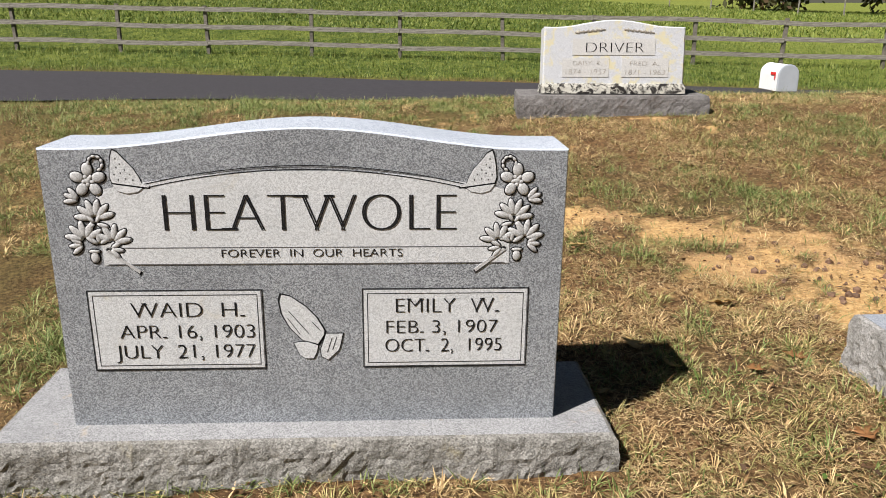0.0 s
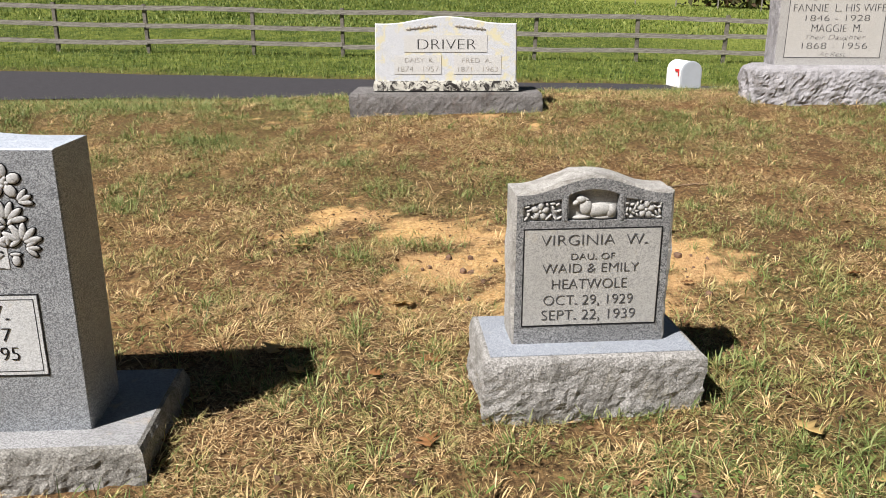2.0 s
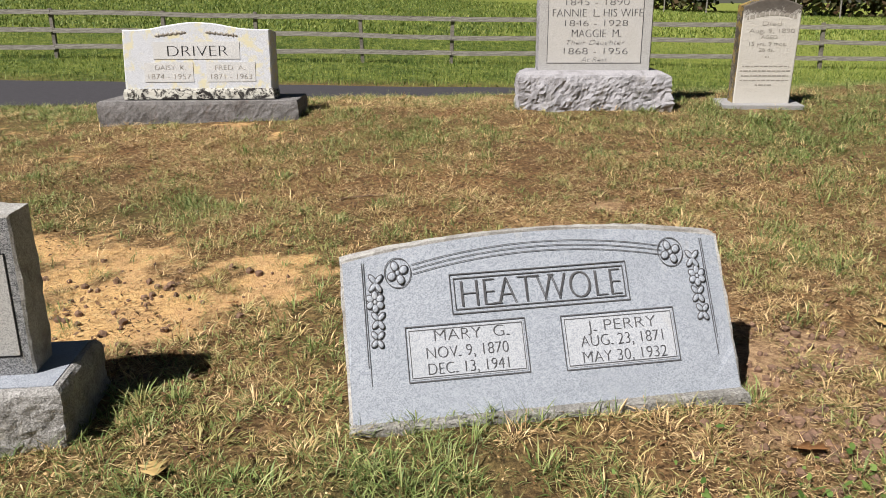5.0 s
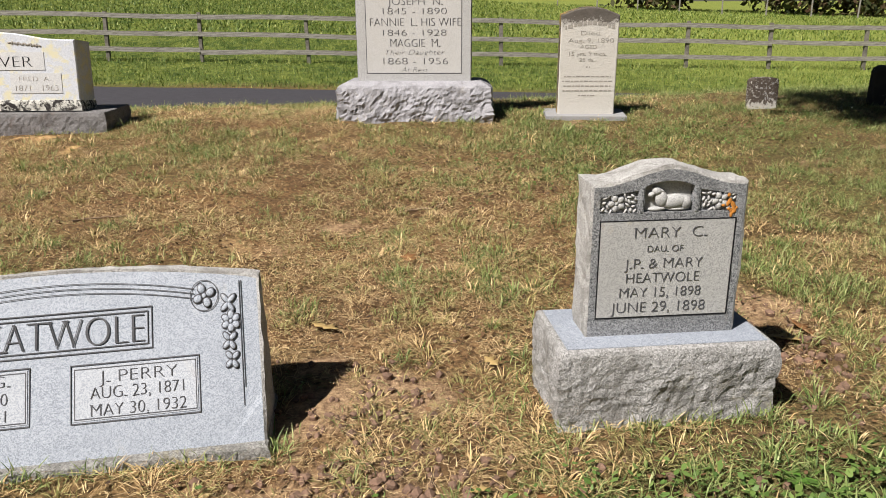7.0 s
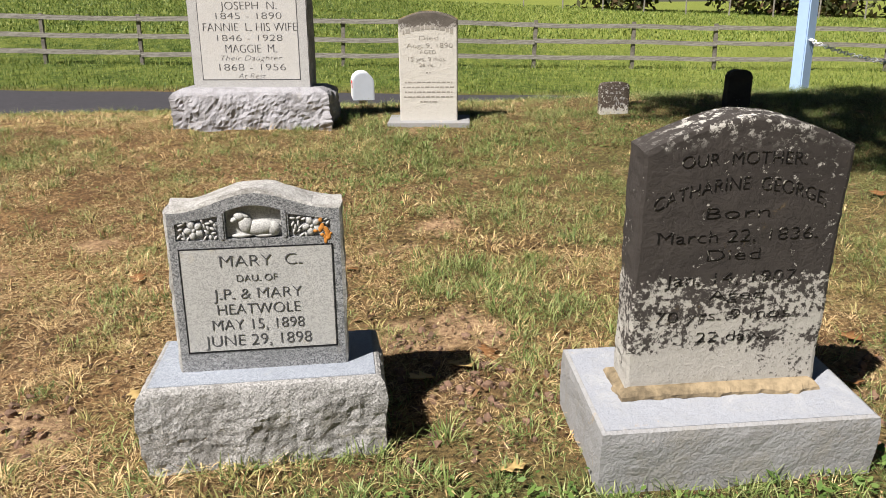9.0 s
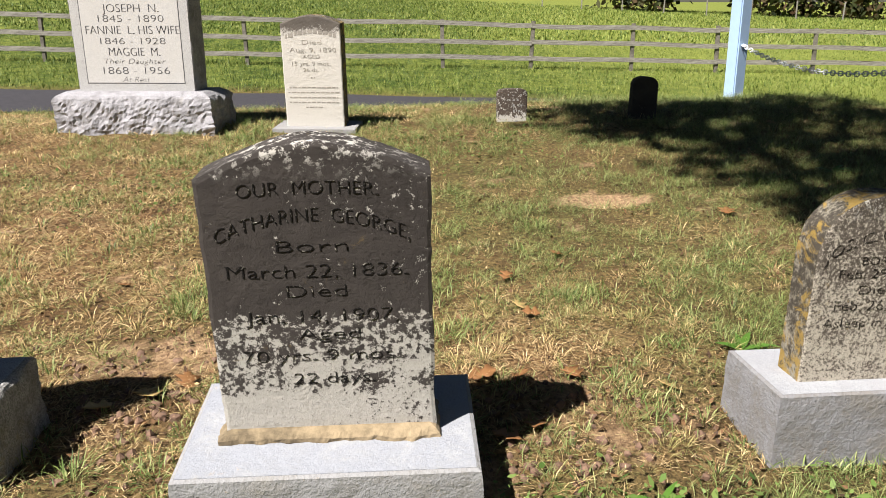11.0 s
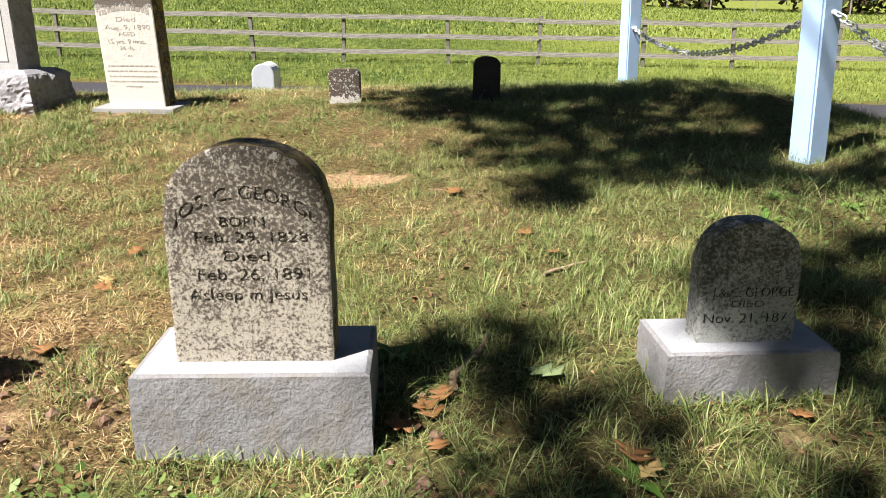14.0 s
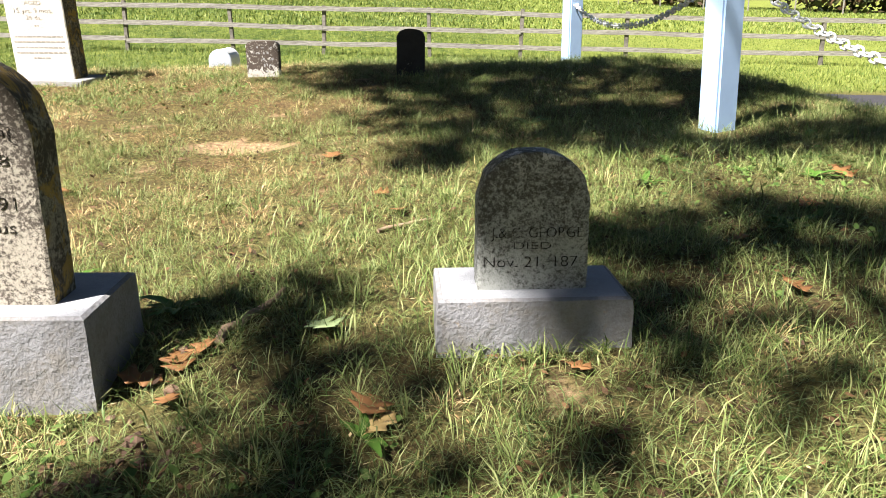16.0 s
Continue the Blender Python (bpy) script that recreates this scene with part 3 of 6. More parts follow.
def flower(bm, x, y, z, r, slope=0.0, petals=5, ph=0.0):
    for i in range(petals):
        a = ph + i * 2 * math.pi / petals
        px, pz = x + math.cos(a) * r * 0.55, z + math.sin(a) * r * 0.55
        blob(bm, px, y + slope * pz, pz, r * 0.48, 0.004, r * 0.3, a)
    blob(bm, x, y + slope * z - 0.002, z, r * 0.2, 0.005, r * 0.2)

# ---- the ground ----
NEAR_X = [-40, -6.3, 0, 5, 9, 12.5, 20, 60, 600]
NEAR_Y = [6.5, 11.0, 11.9, 11.75, 10.8, 9.4, 6.5, -8, -200]
FAR_Y = [22, 16.4, 15.2, 14.6, 13.9, 12.8, 10.2, -3, -195]
BARE = [(0.95, 3.45, 0.55, 0.3, 0.85), (1.45, 2.8, 0.75, 0.45, 1.1), (2.0, 2.85, 0.5, 0.55, 0.98), (1.3, 3.2, 0.9, 0.5, 0.75), (6.93, 4.15, 0.27, 0.13, 1.5),
        (3.8, 2.05, 0.3, 0.32, 0.8), (3.88, 1.75, 0.36, 0.2, 0.85), (5.0, 2.5, 0.36, 0.27, 0.3), (6.2, 2.0, 0.4, 0.4, 0.85), (-1.3, 5.1, 0.5, 0.2, 0.8),
        (1.6, 1.35, 0.5, 0.14, 0.5), (2.2, 1.3, 0.6, 0.2, 0.5), (3.2, 3.6, 0.7, 0.25, 0.3), (5.3, 3.4, 0.6, 0.4, 0.3), (7.36, 1.88, 0.12, 0.24, 0.5)]


def lawn_z(x, y):
    """Height of the ground: a bank up to the far row of stones, down to the road, level to the fence, then rising pasture."""
    x, y = np.asarray(x, float), np.asarray(y, float)
    xc = np.clip(x, -8, 12)
    zn, zf = 0.285 + 0.0235 * xc, 0.605 + 0.0185 * xc
    near = zn + 0.13 * (np.maximum(y, -6) - 1.85) - 0.22 * (1 - smooth(y, 0.2, 1.2)) * smooth(x, 3.0, 7.5)
    t = np.clip((y - 1.85) / 3.85, 0, 1.06) ** 1.3
    bank = zn + (zf - zn) * t - 0.03 * smooth(x, 5.5, 7.0) * np.exp(-((y - 4.2) / 1.0) ** 2)
    z = np.where(y < 1.85, near, bank) - 0.055 * np.exp(-((x - 7.05) / 0.5) ** 2 - ((y - 1.75) / 0.45) ** 2)
    ny, fy = np.interp(x, NEAR_X, NEAR_Y), np.interp(x, NEAR_X, FAR_Y)
    rz = 0.12 - 0.012 * xc
    drop = smooth(y, 6.4, np.maximum(ny - 0.2, 8.0))
    z = z * (1 - drop) + rz * drop
    side = smooth(x, 9.35, 12.2) * smooth(y, 3.2, 6.5)
    z = np.where(y < ny, z * (1 - side) + np.minimum(z, rz) * side, z)
    fz = 0.09 - 0.021 * np.clip(x, -30, 30)
    v = smooth(y, fy, 23.0)
    z = np.where(y > fy, rz * (1 - v) + fz * v, z)
    up = np.maximum(y - 23.4, 0)
    up = np.minimum(up, 130) + 0.2 * np.maximum(up - 130, 0)
    z = z + up * (0.063 - 0.0005 * np.clip(x, -40, 60))
    on = (y > ny) & (y < fy)
    z = z + np.where(on, -0.03, 0.0)
    return z


def bareness(x, y):
    x, y = np.asarray(x, float), np.asarray(y, float)
    b = np.zeros_like(x)
    for cx, cy, rx, ry, s in BARE:
        d = np.sqrt(((x - cx) / rx) ** 2 + ((y - cy) / ry) ** 2)
        b = np.maximum(b, s * (1 - smooth(d, 0.45, 1.35)))
    n = 0.4 * vn(x, y, 2.7, 3) + 0.35 * vn(x, y, 8.0, 4) + 0.25 * vn(x, y, 21.0, 5)
    b = smooth(b + 2.6 * (n - 0.52), 0.22, 1.1)
    dry = smooth(0.6 * vn(x, y, 0.9, 8) + 0.4 * vn(x, y, 5.0, 9), 0.6, 0.85) * 0.5 * (1 - smooth(x, 5, 8)) * (1 - smooth(y, 4.2, 6)) * smooth(y, 1.6, 2.0)
    return np.maximum(b, dry)


def greenness(x, y):
    x, y = np.asarray(x, float), np.asarray(y, float)
    n = 0.5 * vn(x, y, 0.8, 11) + 0.3 * vn(x, y, 2.6, 12) + 0.2 * vn(x, y, 9.0, 13)
    base = 0.03 + 0.75 * smooth(x, 4.2, 8.3) + 0.5 * (1 - smooth(y, 1.4, 1.95)) * smooth(x, 3.2, 4.8) + 0.22 * smooth(y, 4.8, 6.5) + 0.12 * smooth(y, 3.2, 4.4) + 0.25 * (1 - smooth(x, -1.0, 0.3))
    near_stone = 0.3 * (1 - smooth(np.abs(y - 1.55), 0.1, 0.4)) * smooth(x, 3.2, 5.0)
    for cx, cy, rx, ry, s in ((0.85, 2.2, 0.45, 0.35, 0.5), (2.6, 1.7, 0.4, 0.2, 0.25), (4.9, 1.5, 1.0, 0.35, 0.45), (2.5, 1.65, 0.6, 0.15, 0.3), (-1.5, 3.0, 1.2, 1.5, 0.2), (3.2, 2.9, 0.9, 0.4, 0.12), (5.0, 5.0, 1.2, 0.8, 0.2), (7.6, 3.4, 1.3, 1.6, 0.35), (8.8, 2.2, 1.0, 1.2, 0.3)):
        base = base + s * np.exp(-((x - cx) / rx) ** 2 - ((y - cy) / ry) ** 2)
    return np.clip(base + near_stone + 1.7 * (n - 0.5), 0, 1)


def axis_steps(lo, a, b, hi, fine):
    mid = list(np.arange(a, b + 1e-6, fine))
    out, s, v = [], fine, b
    while v < hi:
        s *= 1.22
        v += s
        out.append(v)
    pre, s, v = [], fine, a
    while v > lo:
        s *= 1.22
        v -= s
        pre.append(v)
    return np.array(pre[::-1] + mid + out)


def build_ground():
    xs, ys = axis_steps(-700, -3.0, 11.5, 700, 0.06), axis_steps(-500, 0.4, 9.0, 900, 0.06)
    gx, gy = np.meshgrid(xs, ys)
    gz = lawn_z(gx, gy)
    fine = ((gx > -4) & (gx < 13) & (gy > -1) & (gy < 10)).astype(float)
    gz = gz + fine * (0.035 * (vn(gx, gy, 1.3, 21) - 0.5) + 0.02 * (vn(gx, gy, 5.0, 22) - 0.5) + 0.012 * (vn(gx, gy, 14.0, 23) - 0.5))
    gz = gz - 0.05 * np.exp(-(((gx - 6.93) / 0.25) ** 2 + ((gy - 4.15) / 0.15) ** 2))
    ny, nx = gx.shape
    me = bpy.data.meshes.new("ground")
    idx = np.arange(nx * ny).reshape(ny, nx)
    quads = np.stack([idx[:-1, :-1], idx[:-1, 1:], idx[1:, 1:], idx[1:, :-1]], -1).reshape(-1, 4)
    me.from_pydata(np.stack([gx, gy, gz], -1).reshape(-1, 3).tolist(), [], quads.tolist())
    me.polygons.foreach_set("use_smooth", [True] * len(me.polygons))
    fy = np.interp(gx, NEAR_X, FAR_Y)
    for name, arr in (("bare", bareness(gx, gy) * (gy < 7) * (gy > 0.7) * (np.abs(gx - 4) < 7)), ("green", greenness(gx, gy)), ("far", smooth(gy, fy - 0.3, fy + 1.2) * 1.0)):
        at = me.attributes.new(name, "FLOAT", "POINT")
        at.data.foreach_set("value", arr.reshape(-1).astype(np.float32))
    me.materials.append(M_GROUND)
    ob = new("ground", me)
    tagged(ob, "patchy dry and green cemetery lawn with bare orange clay", "ground", kind="structure")


build_ground()


def build_road():
    bm = bmesh.new()
    xs = list(np.arange(-40, 61, 1.0))
    n = 6
    rows = []
    for x in xs:
        a, b = float(np.interp(x, NEAR_X, NEAR_Y)), float(np.interp(x, NEAR_X, FAR_Y))
        a += 0.12 * math.sin(x * 1.3)
        b += 0.1 * math.sin(x * 1.7)
        rows.append([bm.verts.new((x, a + (b - a) * i / n, 0.125 - 0.012 * min(12, max(-8, x)) + 0.03 * math.sin(math.pi * i / n))) for i in range(n + 1)])
    for p, q in zip(rows, rows[1:]):
        for i in range(n):
            bm.faces.new((p[i], q[i], q[i + 1], p[i + 1])).smooth = True
    bmesh.ops.recalc_face_normals(bm, faces=bm.faces[:])
    tagged(part("road", bm, M_ASPHALT), "narrow dark asphalt lane between mown verges", "road", kind="structure")


build_road()

# ---- gravestones ----


def gz(x, y):
    return float(lawn_z(x, y))


def double_stone():
    """The wide grey granite stone on a rock-faced base."""
    t = thing("gravestone", pose(-0.318, 1.807, 0.374, 0, 0.6, 3.0), "wide honed grey granite gravestone with carved panels on a rock-faced base", "gravestone")
    w, h, d, f = 1.19, 0.735, 0.205, -0.1025
    hump = lambda u: (0.69 + 0.047 * (0.5 + 0.5 * math.cos(math.pi * min(1, abs(u) / 0.88)))) / h
    part("die", slab(outline(w, hump, h, 0.03), d, bev=0.003, two=True), M_A_DIE, t, edge=M_A_TOP_SKY)
    part("base", block(1.50, 0.42, 0.30, 0.020, 2.0, 0.013), M_A_ROCK, t, "rock-faced grey granite base", pose(-0.02, 0.022, -0.301))
    part("base_top", box(bmesh.new(), -0.764, 0.724, -0.182, 0.226, -0.004, 0.0035, 0.003), M_A_BASE, t, "sawn grey top of the base")
    cx = -0.005
    bend = lambda u: 0.045 * (1 - u * u)
    part("name_panel", plate_bm(cx - 0.47, cx + 0.47, 0.418, 0.595, f, top=bend), M_A_PANEL, t)
    for z in (0.419, 0.459):
        part("ruled_line", box(bmesh.new(), cx - 0.46, cx + 0.46, f - 0.0018, f, z, z + 0.0016), M_CUT_SHADE_SOFT, t)
    for off in (0.0, 0.009):
        bm = bmesh.new()
        for i in range(30):
            u0, u1 = -1 + 2 * i / 30, -1 + 2 * (i + 1) / 30
            z0, z1 = 0.597 + bend(u0) + off, 0.597 + bend(u1) + off
            bm.faces.new([bm.verts.new((cx + u * 0.37, f - 0.0017, z)) for u, z in ((u0, z0), (u1, z1), (u1, z1 + 0.0022), (u0, z0 + 0.0022))])
        bmesh.ops.recalc_face_normals(bm, faces=bm.faces[:])
        part("arched_line", bm, M_CUT_SHADE, t)
    lines_part("inscription", [("HEATWOLE", 0.002, 0.498, 0.664, 0.091), ("FOREVER  IN  OUR  HEARTS", 0.003, 0.437, 0.418, 0.019)], t, M_CUT_SHADE, f - 0.0022)
    for x0, x1, rows in ((-0.521, -0.123, (("WAID  H.", -0.296, 0.288, 0.262, 0.038), ("APR. 16, 1903", -0.301, 0.234, 0.314, 0.035), ("JULY  21, 1977", -0.309, 0.182, 0.328, 0.036))),
                         (0.12, 0.512, (("EMILY  W.", 0.32, 0.294, 0.247, 0.038), ("FEB. 3, 1907", 0.307, 0.241, 0.268, 0.034), ("OCT.  2,  1995", 0.311, 0.192, 0.282, 0.035)))):
        part("date_panel", plate_bm(x0, x1, 0.155, 0.352, f), M_A_PANEL, t)
        part("panel_border", frame_bm(x0 - 0.004, x1 + 0.004, 0.151, 0.356, 0.0015, f - 0.0014, 0.012), M_CUT_SHADE, t)
        lines_part("inscription", rows, t, M_CUT_SHADE, f - 0.0022)
    for s in (-1, 1):
        X = lambda v: cx + s * v
        fan = lambda x, z, r, a0, a1, n: [(X(x + math.cos(a) * r * 0.55), z + math.sin(a) * r * 0.55, r * 0.46, r * 0.17, a if s > 0 else math.pi - a) for a in (a0 + (a1 - a0) * i / (n - 1) for i in range(n))]
        ps = bloom(X(0.483), 0.618, 0.040, 5, 0.3) + bloom(X(0.483), 0.618, 0.015, 5, 0.9)
        ps += fan(0.507, 0.573, 0.036, -0.1, 0.9, 3) + fan(0.478, 0.530, 0.046, 0.1, 2.9, 6) + fan(0.478, 0.518, 0.03, -0.5, 3.4, 4)
        ps += fan(0.505, 0.480, 0.046, 0.2, 2.6, 5) + fan(0.444, 0.474, 0.044, 0.5, 3.0, 5) + fan(0.475, 0.468, 0.034, 0.6, 2.5, 3) + fan(0.51, 0.468, 0.034, -0.7, 0.5, 3) + fan(0.452, 0.458, 0.032, 2.6, 4.0, 3)
        ps += [(X(0.463 + 0.015 * math.cos(q * 0.7)), 0.657 + 0.016 * math.sin(q * 0.7), 0.006, 0.0035, (q * 0.7 + 1.57) if s > 0 else 1.57 - q * 0.7) for q in range(7)]
        ps += [(X(0.488), 0.437, 0.010, 0.013, 0), (X(0.488), 0.452, 0.013, 0.0045, 0)]
        spray(t, "flower_spray", "carved spray of flowers and buds", ps, f - 0.0012, M_CARVE, M_CUT_SHADE)
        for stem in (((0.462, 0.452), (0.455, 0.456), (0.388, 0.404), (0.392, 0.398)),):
            poly_part(t, "stem_ground", "dark outline, coloured for the shade of the cut", [(X((x - 0.425) * 1.05 + 0.425), (z - 0.428) * 1.16 + 0.428) for x, z in stem], f, M_CUT_SHADE, 0.0015)
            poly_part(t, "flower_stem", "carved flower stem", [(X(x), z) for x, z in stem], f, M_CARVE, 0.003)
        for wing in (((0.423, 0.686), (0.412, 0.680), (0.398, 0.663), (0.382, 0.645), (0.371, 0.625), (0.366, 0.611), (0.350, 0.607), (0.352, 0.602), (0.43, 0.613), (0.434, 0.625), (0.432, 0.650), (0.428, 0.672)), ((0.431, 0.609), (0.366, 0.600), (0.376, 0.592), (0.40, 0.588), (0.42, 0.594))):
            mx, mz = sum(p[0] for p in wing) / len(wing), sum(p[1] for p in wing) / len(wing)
            poly_part(t, "wing_ground", "dark outline, coloured for the shade of the cut", [(X((x - mx) * 1.07 + mx), (z - mz) * 1.1 + mz) for x, z in wing], f, M_CUT_SHADE, 0.0015)
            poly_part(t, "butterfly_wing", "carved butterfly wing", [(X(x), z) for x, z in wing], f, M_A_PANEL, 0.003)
        for u, q in ((0.418, 0.668), (0.410, 0.655), (0.418, 0.648), (0.400, 0.642), (0.410, 0.635), (0.424, 0.632), (0.390, 0.632), (0.400, 0.622), (0.416, 0.620), (0.384, 0.619)):
            part("wing_spot", box(bmesh.new(), X(u) - 0.0014, X(u) + 0.0014, f - 0.0034, f - 0.003, q - 0.0018, q + 0.0018), M_CUT_SHADE, t)
    shapes = (((-0.074, 0.342), (-0.053, 0.337), (-0.019, 0.312), (0.006, 0.284), (0.024, 0.25), (0.022, 0.238), (0.008, 0.216), (-0.028, 0.226), (-0.056, 0.257), (-0.074, 0.293), (-0.079, 0.326)),
              ((0.028, 0.241), (0.068, 0.241), (0.058, 0.2), (0.031, 0.174), (0.016, 0.182), (0.014, 0.2)),
              ((-0.049, 0.218), (-0.022, 0.221), (0.008, 0.211), (0.004, 0.194), (-0.004, 0.178), (-0.024, 0.178), (-0.037, 0.188)))
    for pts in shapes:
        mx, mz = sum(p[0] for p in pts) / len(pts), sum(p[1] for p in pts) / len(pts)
        poly_part(t, "emblem_ground", "dark outline, coloured for the shade of the cut", [(mx + (x - mx) * 1.1, mz + (z - mz) * 1.07) for x, z in pts], f, M_CUT_SHADE, 0.0012)
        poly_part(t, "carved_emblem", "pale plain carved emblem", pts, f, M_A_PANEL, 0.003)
    for x, z, L, lean in ((-0.036, 0.272, 0.075, -38), (-0.048, 0.262, 0.05, -34), (0.005, 0.262, 0.03, -40), (0.036, 0.212, 0.04, 18), (0.048, 0.216, 0.035, 18)):
        part("emblem_line", box(bmesh.new(), -0.0009, 0.0009, f - 0.0034, f - 0.003, -L / 2, L / 2), M_CUT_SHADE, t, m=Matrix.Translation((x, 0, z)) @ pose(0, 0, 0, 0, lean, 0))


double_stone()


# Bluer than the die: skylight on the flat top is coloured in.
M_B_TOP_SKY = granite("dark granite base top with sky tint", (0.15, 0.168, 0.20), (0.38, 0.41, 0.46), 600.0, 0.6, 0.45, 0.2, (0.42, 0.36, 0.25))
M_C_PANEL = granite("pale granite steeled panel", (0.24, 0.26, 0.295), (0.46, 0.48, 0.51), 640.0, 0.75, 0.45, 0.15)


def child_stone(x, y, z, lines, label, seed, rz=0.0, width_b=0.575, rust=False):
    """A small stone with a carved recess over a panel of lettering, on a tall rock-faced base."""
    t = thing("gravestone", pose(x, y + 0.06, z, 0, 0, rz), label, "gravestone", "pair of small matching stones")
    w, h, d = 0.405, 0.452, 0.12
    f = -d / 2
    hump = lambda u: (0.41 + 0.042 * (0.5 + 0.5 * math.cos(math.pi * min(1, abs(u) / 0.92)))) / h
    arc = [(0.062 - 0.13 * i / 10, 0.405 + 0.014 * (1 - (2 * i / 10 - 1) ** 2)) for i in range(11)]
    cuts = [([(-0.068, 0.338), (0.062, 0.338)] + arc, 0.02)]
    for e in (-1, 1):
        q = -0.003 + e * 0.13
        cuts.append(([(q - 0.049, 0.338), (q + 0.049, 0.338), (q + 0.049, 0.388 - e * 0.008), (q - 0.049, 0.388 + e * 0.008)], 0.007))
    part("die", carve(slab(outline(w, hump, h, 0.022), d, rough=0.011, seed=seed, two=True), cuts, f, (M_B_DIE, M_C_ROCK)), M_B_DIE, t, edge=M_C_ROCK)
    part("base", block(width_b - 0.01, 0.30, 0.26, 0.017, seed + 3, 0.011), M_B_ROCK, t, "rock-faced granite base with lichen", pose(0, 0.005, -0.262))
    part("base_top", box(bmesh.new(), -width_b / 2 + 0.016, width_b / 2 - 0.016, -0.134, 0.144, -0.004, 0.004, 0.003), M_B_TOP_SKY, t)
    part("text_panel", plate_bm(-0.176, 0.176, 0.057, 0.315, f), M_B_PANEL, t)
    part("panel_border", frame_bm(-0.180, 0.180, 0.053, 0.319, 0.0022, f - 0.001), M_CUT_SHADE, t)
    lines_part("inscription", lines, t, M_CUT_SHADE_SOFT, f - 0.0022)
    part("recess", plate_bm(-0.0665, 0.0605, 0.3395, 0.4035, f + 0.0195, 0.0012, top=lambda u: 0.013 * (1 - u * u)), M_B_PANEL, t, "pale arched recess")
    bm = bmesh.new()
    for x1, z1, rx, ry, r2, a in ((0.014, 0.362, 0.040, 0.013, 0.020, 0.05), (0.042, 0.359, 0.018, 0.012, 0.019, 0.0), (-0.020, 0.370, 0.018, 0.013, 0.023, 0.35), (-0.034, 0.391, 0.015, 0.012, 0.011, -0.3), (-0.047, 0.383, 0.010, 0.010, 0.007, 0.5), (-0.022, 0.392, 0.012, 0.008, 0.004, -0.5), (-0.030, 0.345, 0.026, 0.010, 0.0055, 0.05), (0.022, 0.344, 0.026, 0.011, 0.005, 0.0)):
        blob(bm, x1, f + 0.012, z1, rx, ry, r2, a, 12)
    part("carved_figure", bm, M_B_PANEL, t, "plain rounded resting shape in relief")
    if rust:
        bm = bmesh.new()
        rnd = random.Random(2)
        for i in range(16):
            blob(bm, 0.163 + rnd.gauss(0, 0.006), f - 0.0006, 0.355 + rnd.gauss(0, 0.016), rnd.uniform(0.003, 0.007), 0.0016, rnd.uniform(0.003, 0.008))
        part("rust_stain", bm, M_RUST, t, "orange rust and lichen stain")
    for s in (-1, 1):
        c = -0.003 + s * 0.13
        rnd = random.Random(int(seed) + s)
        at = []
        for i in range(400):
            q, z = rnd.uniform(-0.044, 0.044), rnd.uniform(0.342, 0.386)
            if math.hypot(q - s * 0.006, z - 0.363) > 0.024 and all(math.hypot(q - o, z - p) > 0.0095 for o, p in at):
                at.append((q, z))
                bm = bmesh.new()
                blob(bm, c + q, f + 0.004, z, rnd.uniform(0.006, 0.0085), 0.005, rnd.uniform(0.0026, 0.0038), rnd.uniform(0, 3.14))
                part("carved_leaf", bm, M_B_PANEL, t)
        spray(t, "leaf_carving", "carved five-petalled blossom", bloom(c + s * 0.006, 0.363, 0.022, 5, seed), f + 0.002, M_B_PANEL, M_B_DIE)
        part("pilaster", box(bmesh.new(), -0.003 + s * 0.0725 - 0.005, -0.003 + s * 0.0725 + 0.005, f - 0.002, f + 0.003, 0.338, 0.404, 0.001), M_B_DIE, t)
    return t


child_stone(1.52, 1.925, 0.497, [("VIRGINIA  W.", 0.003, 0.275, 0.275, 0.028), ("DAU. OF", 0.001, 0.236, 0.113, 0.017), ("WAID & EMILY", -0.004, 0.201, 0.25, 0.025),
                                 ("HEATWOLE", -0.005, 0.157, 0.196, 0.027), ("OCT. 29, 1929", -0.006, 0.113, 0.235, 0.027), ("SEPT. 22, 1939", -0.004, 0.071, 0.249, 0.028)],
            "small dark granite gravestone on a tall rock-faced base", 4.0, 3.0)
child_stone(4.577, 2.032, 0.602, [("MARY  C.", 0.007, 0.272, 0.193, 0.028), ("DAU. OF", -0.004, 0.234, 0.094, 0.017), ("J.P. & MARY", -0.006, 0.19, 0.207, 0.027),
                                  ("HEATWOLE", -0.005, 0.151, 0.195, 0.027), ("MAY 15, 1898", -0.01, 0.111, 0.219, 0.027), ("JUNE 29, 1898", -0.012, 0.069, 0.254, 0.029)],
            "small dark granite gravestone with lichen on a rock-faced base", 7.0, 1.5, rust=True)


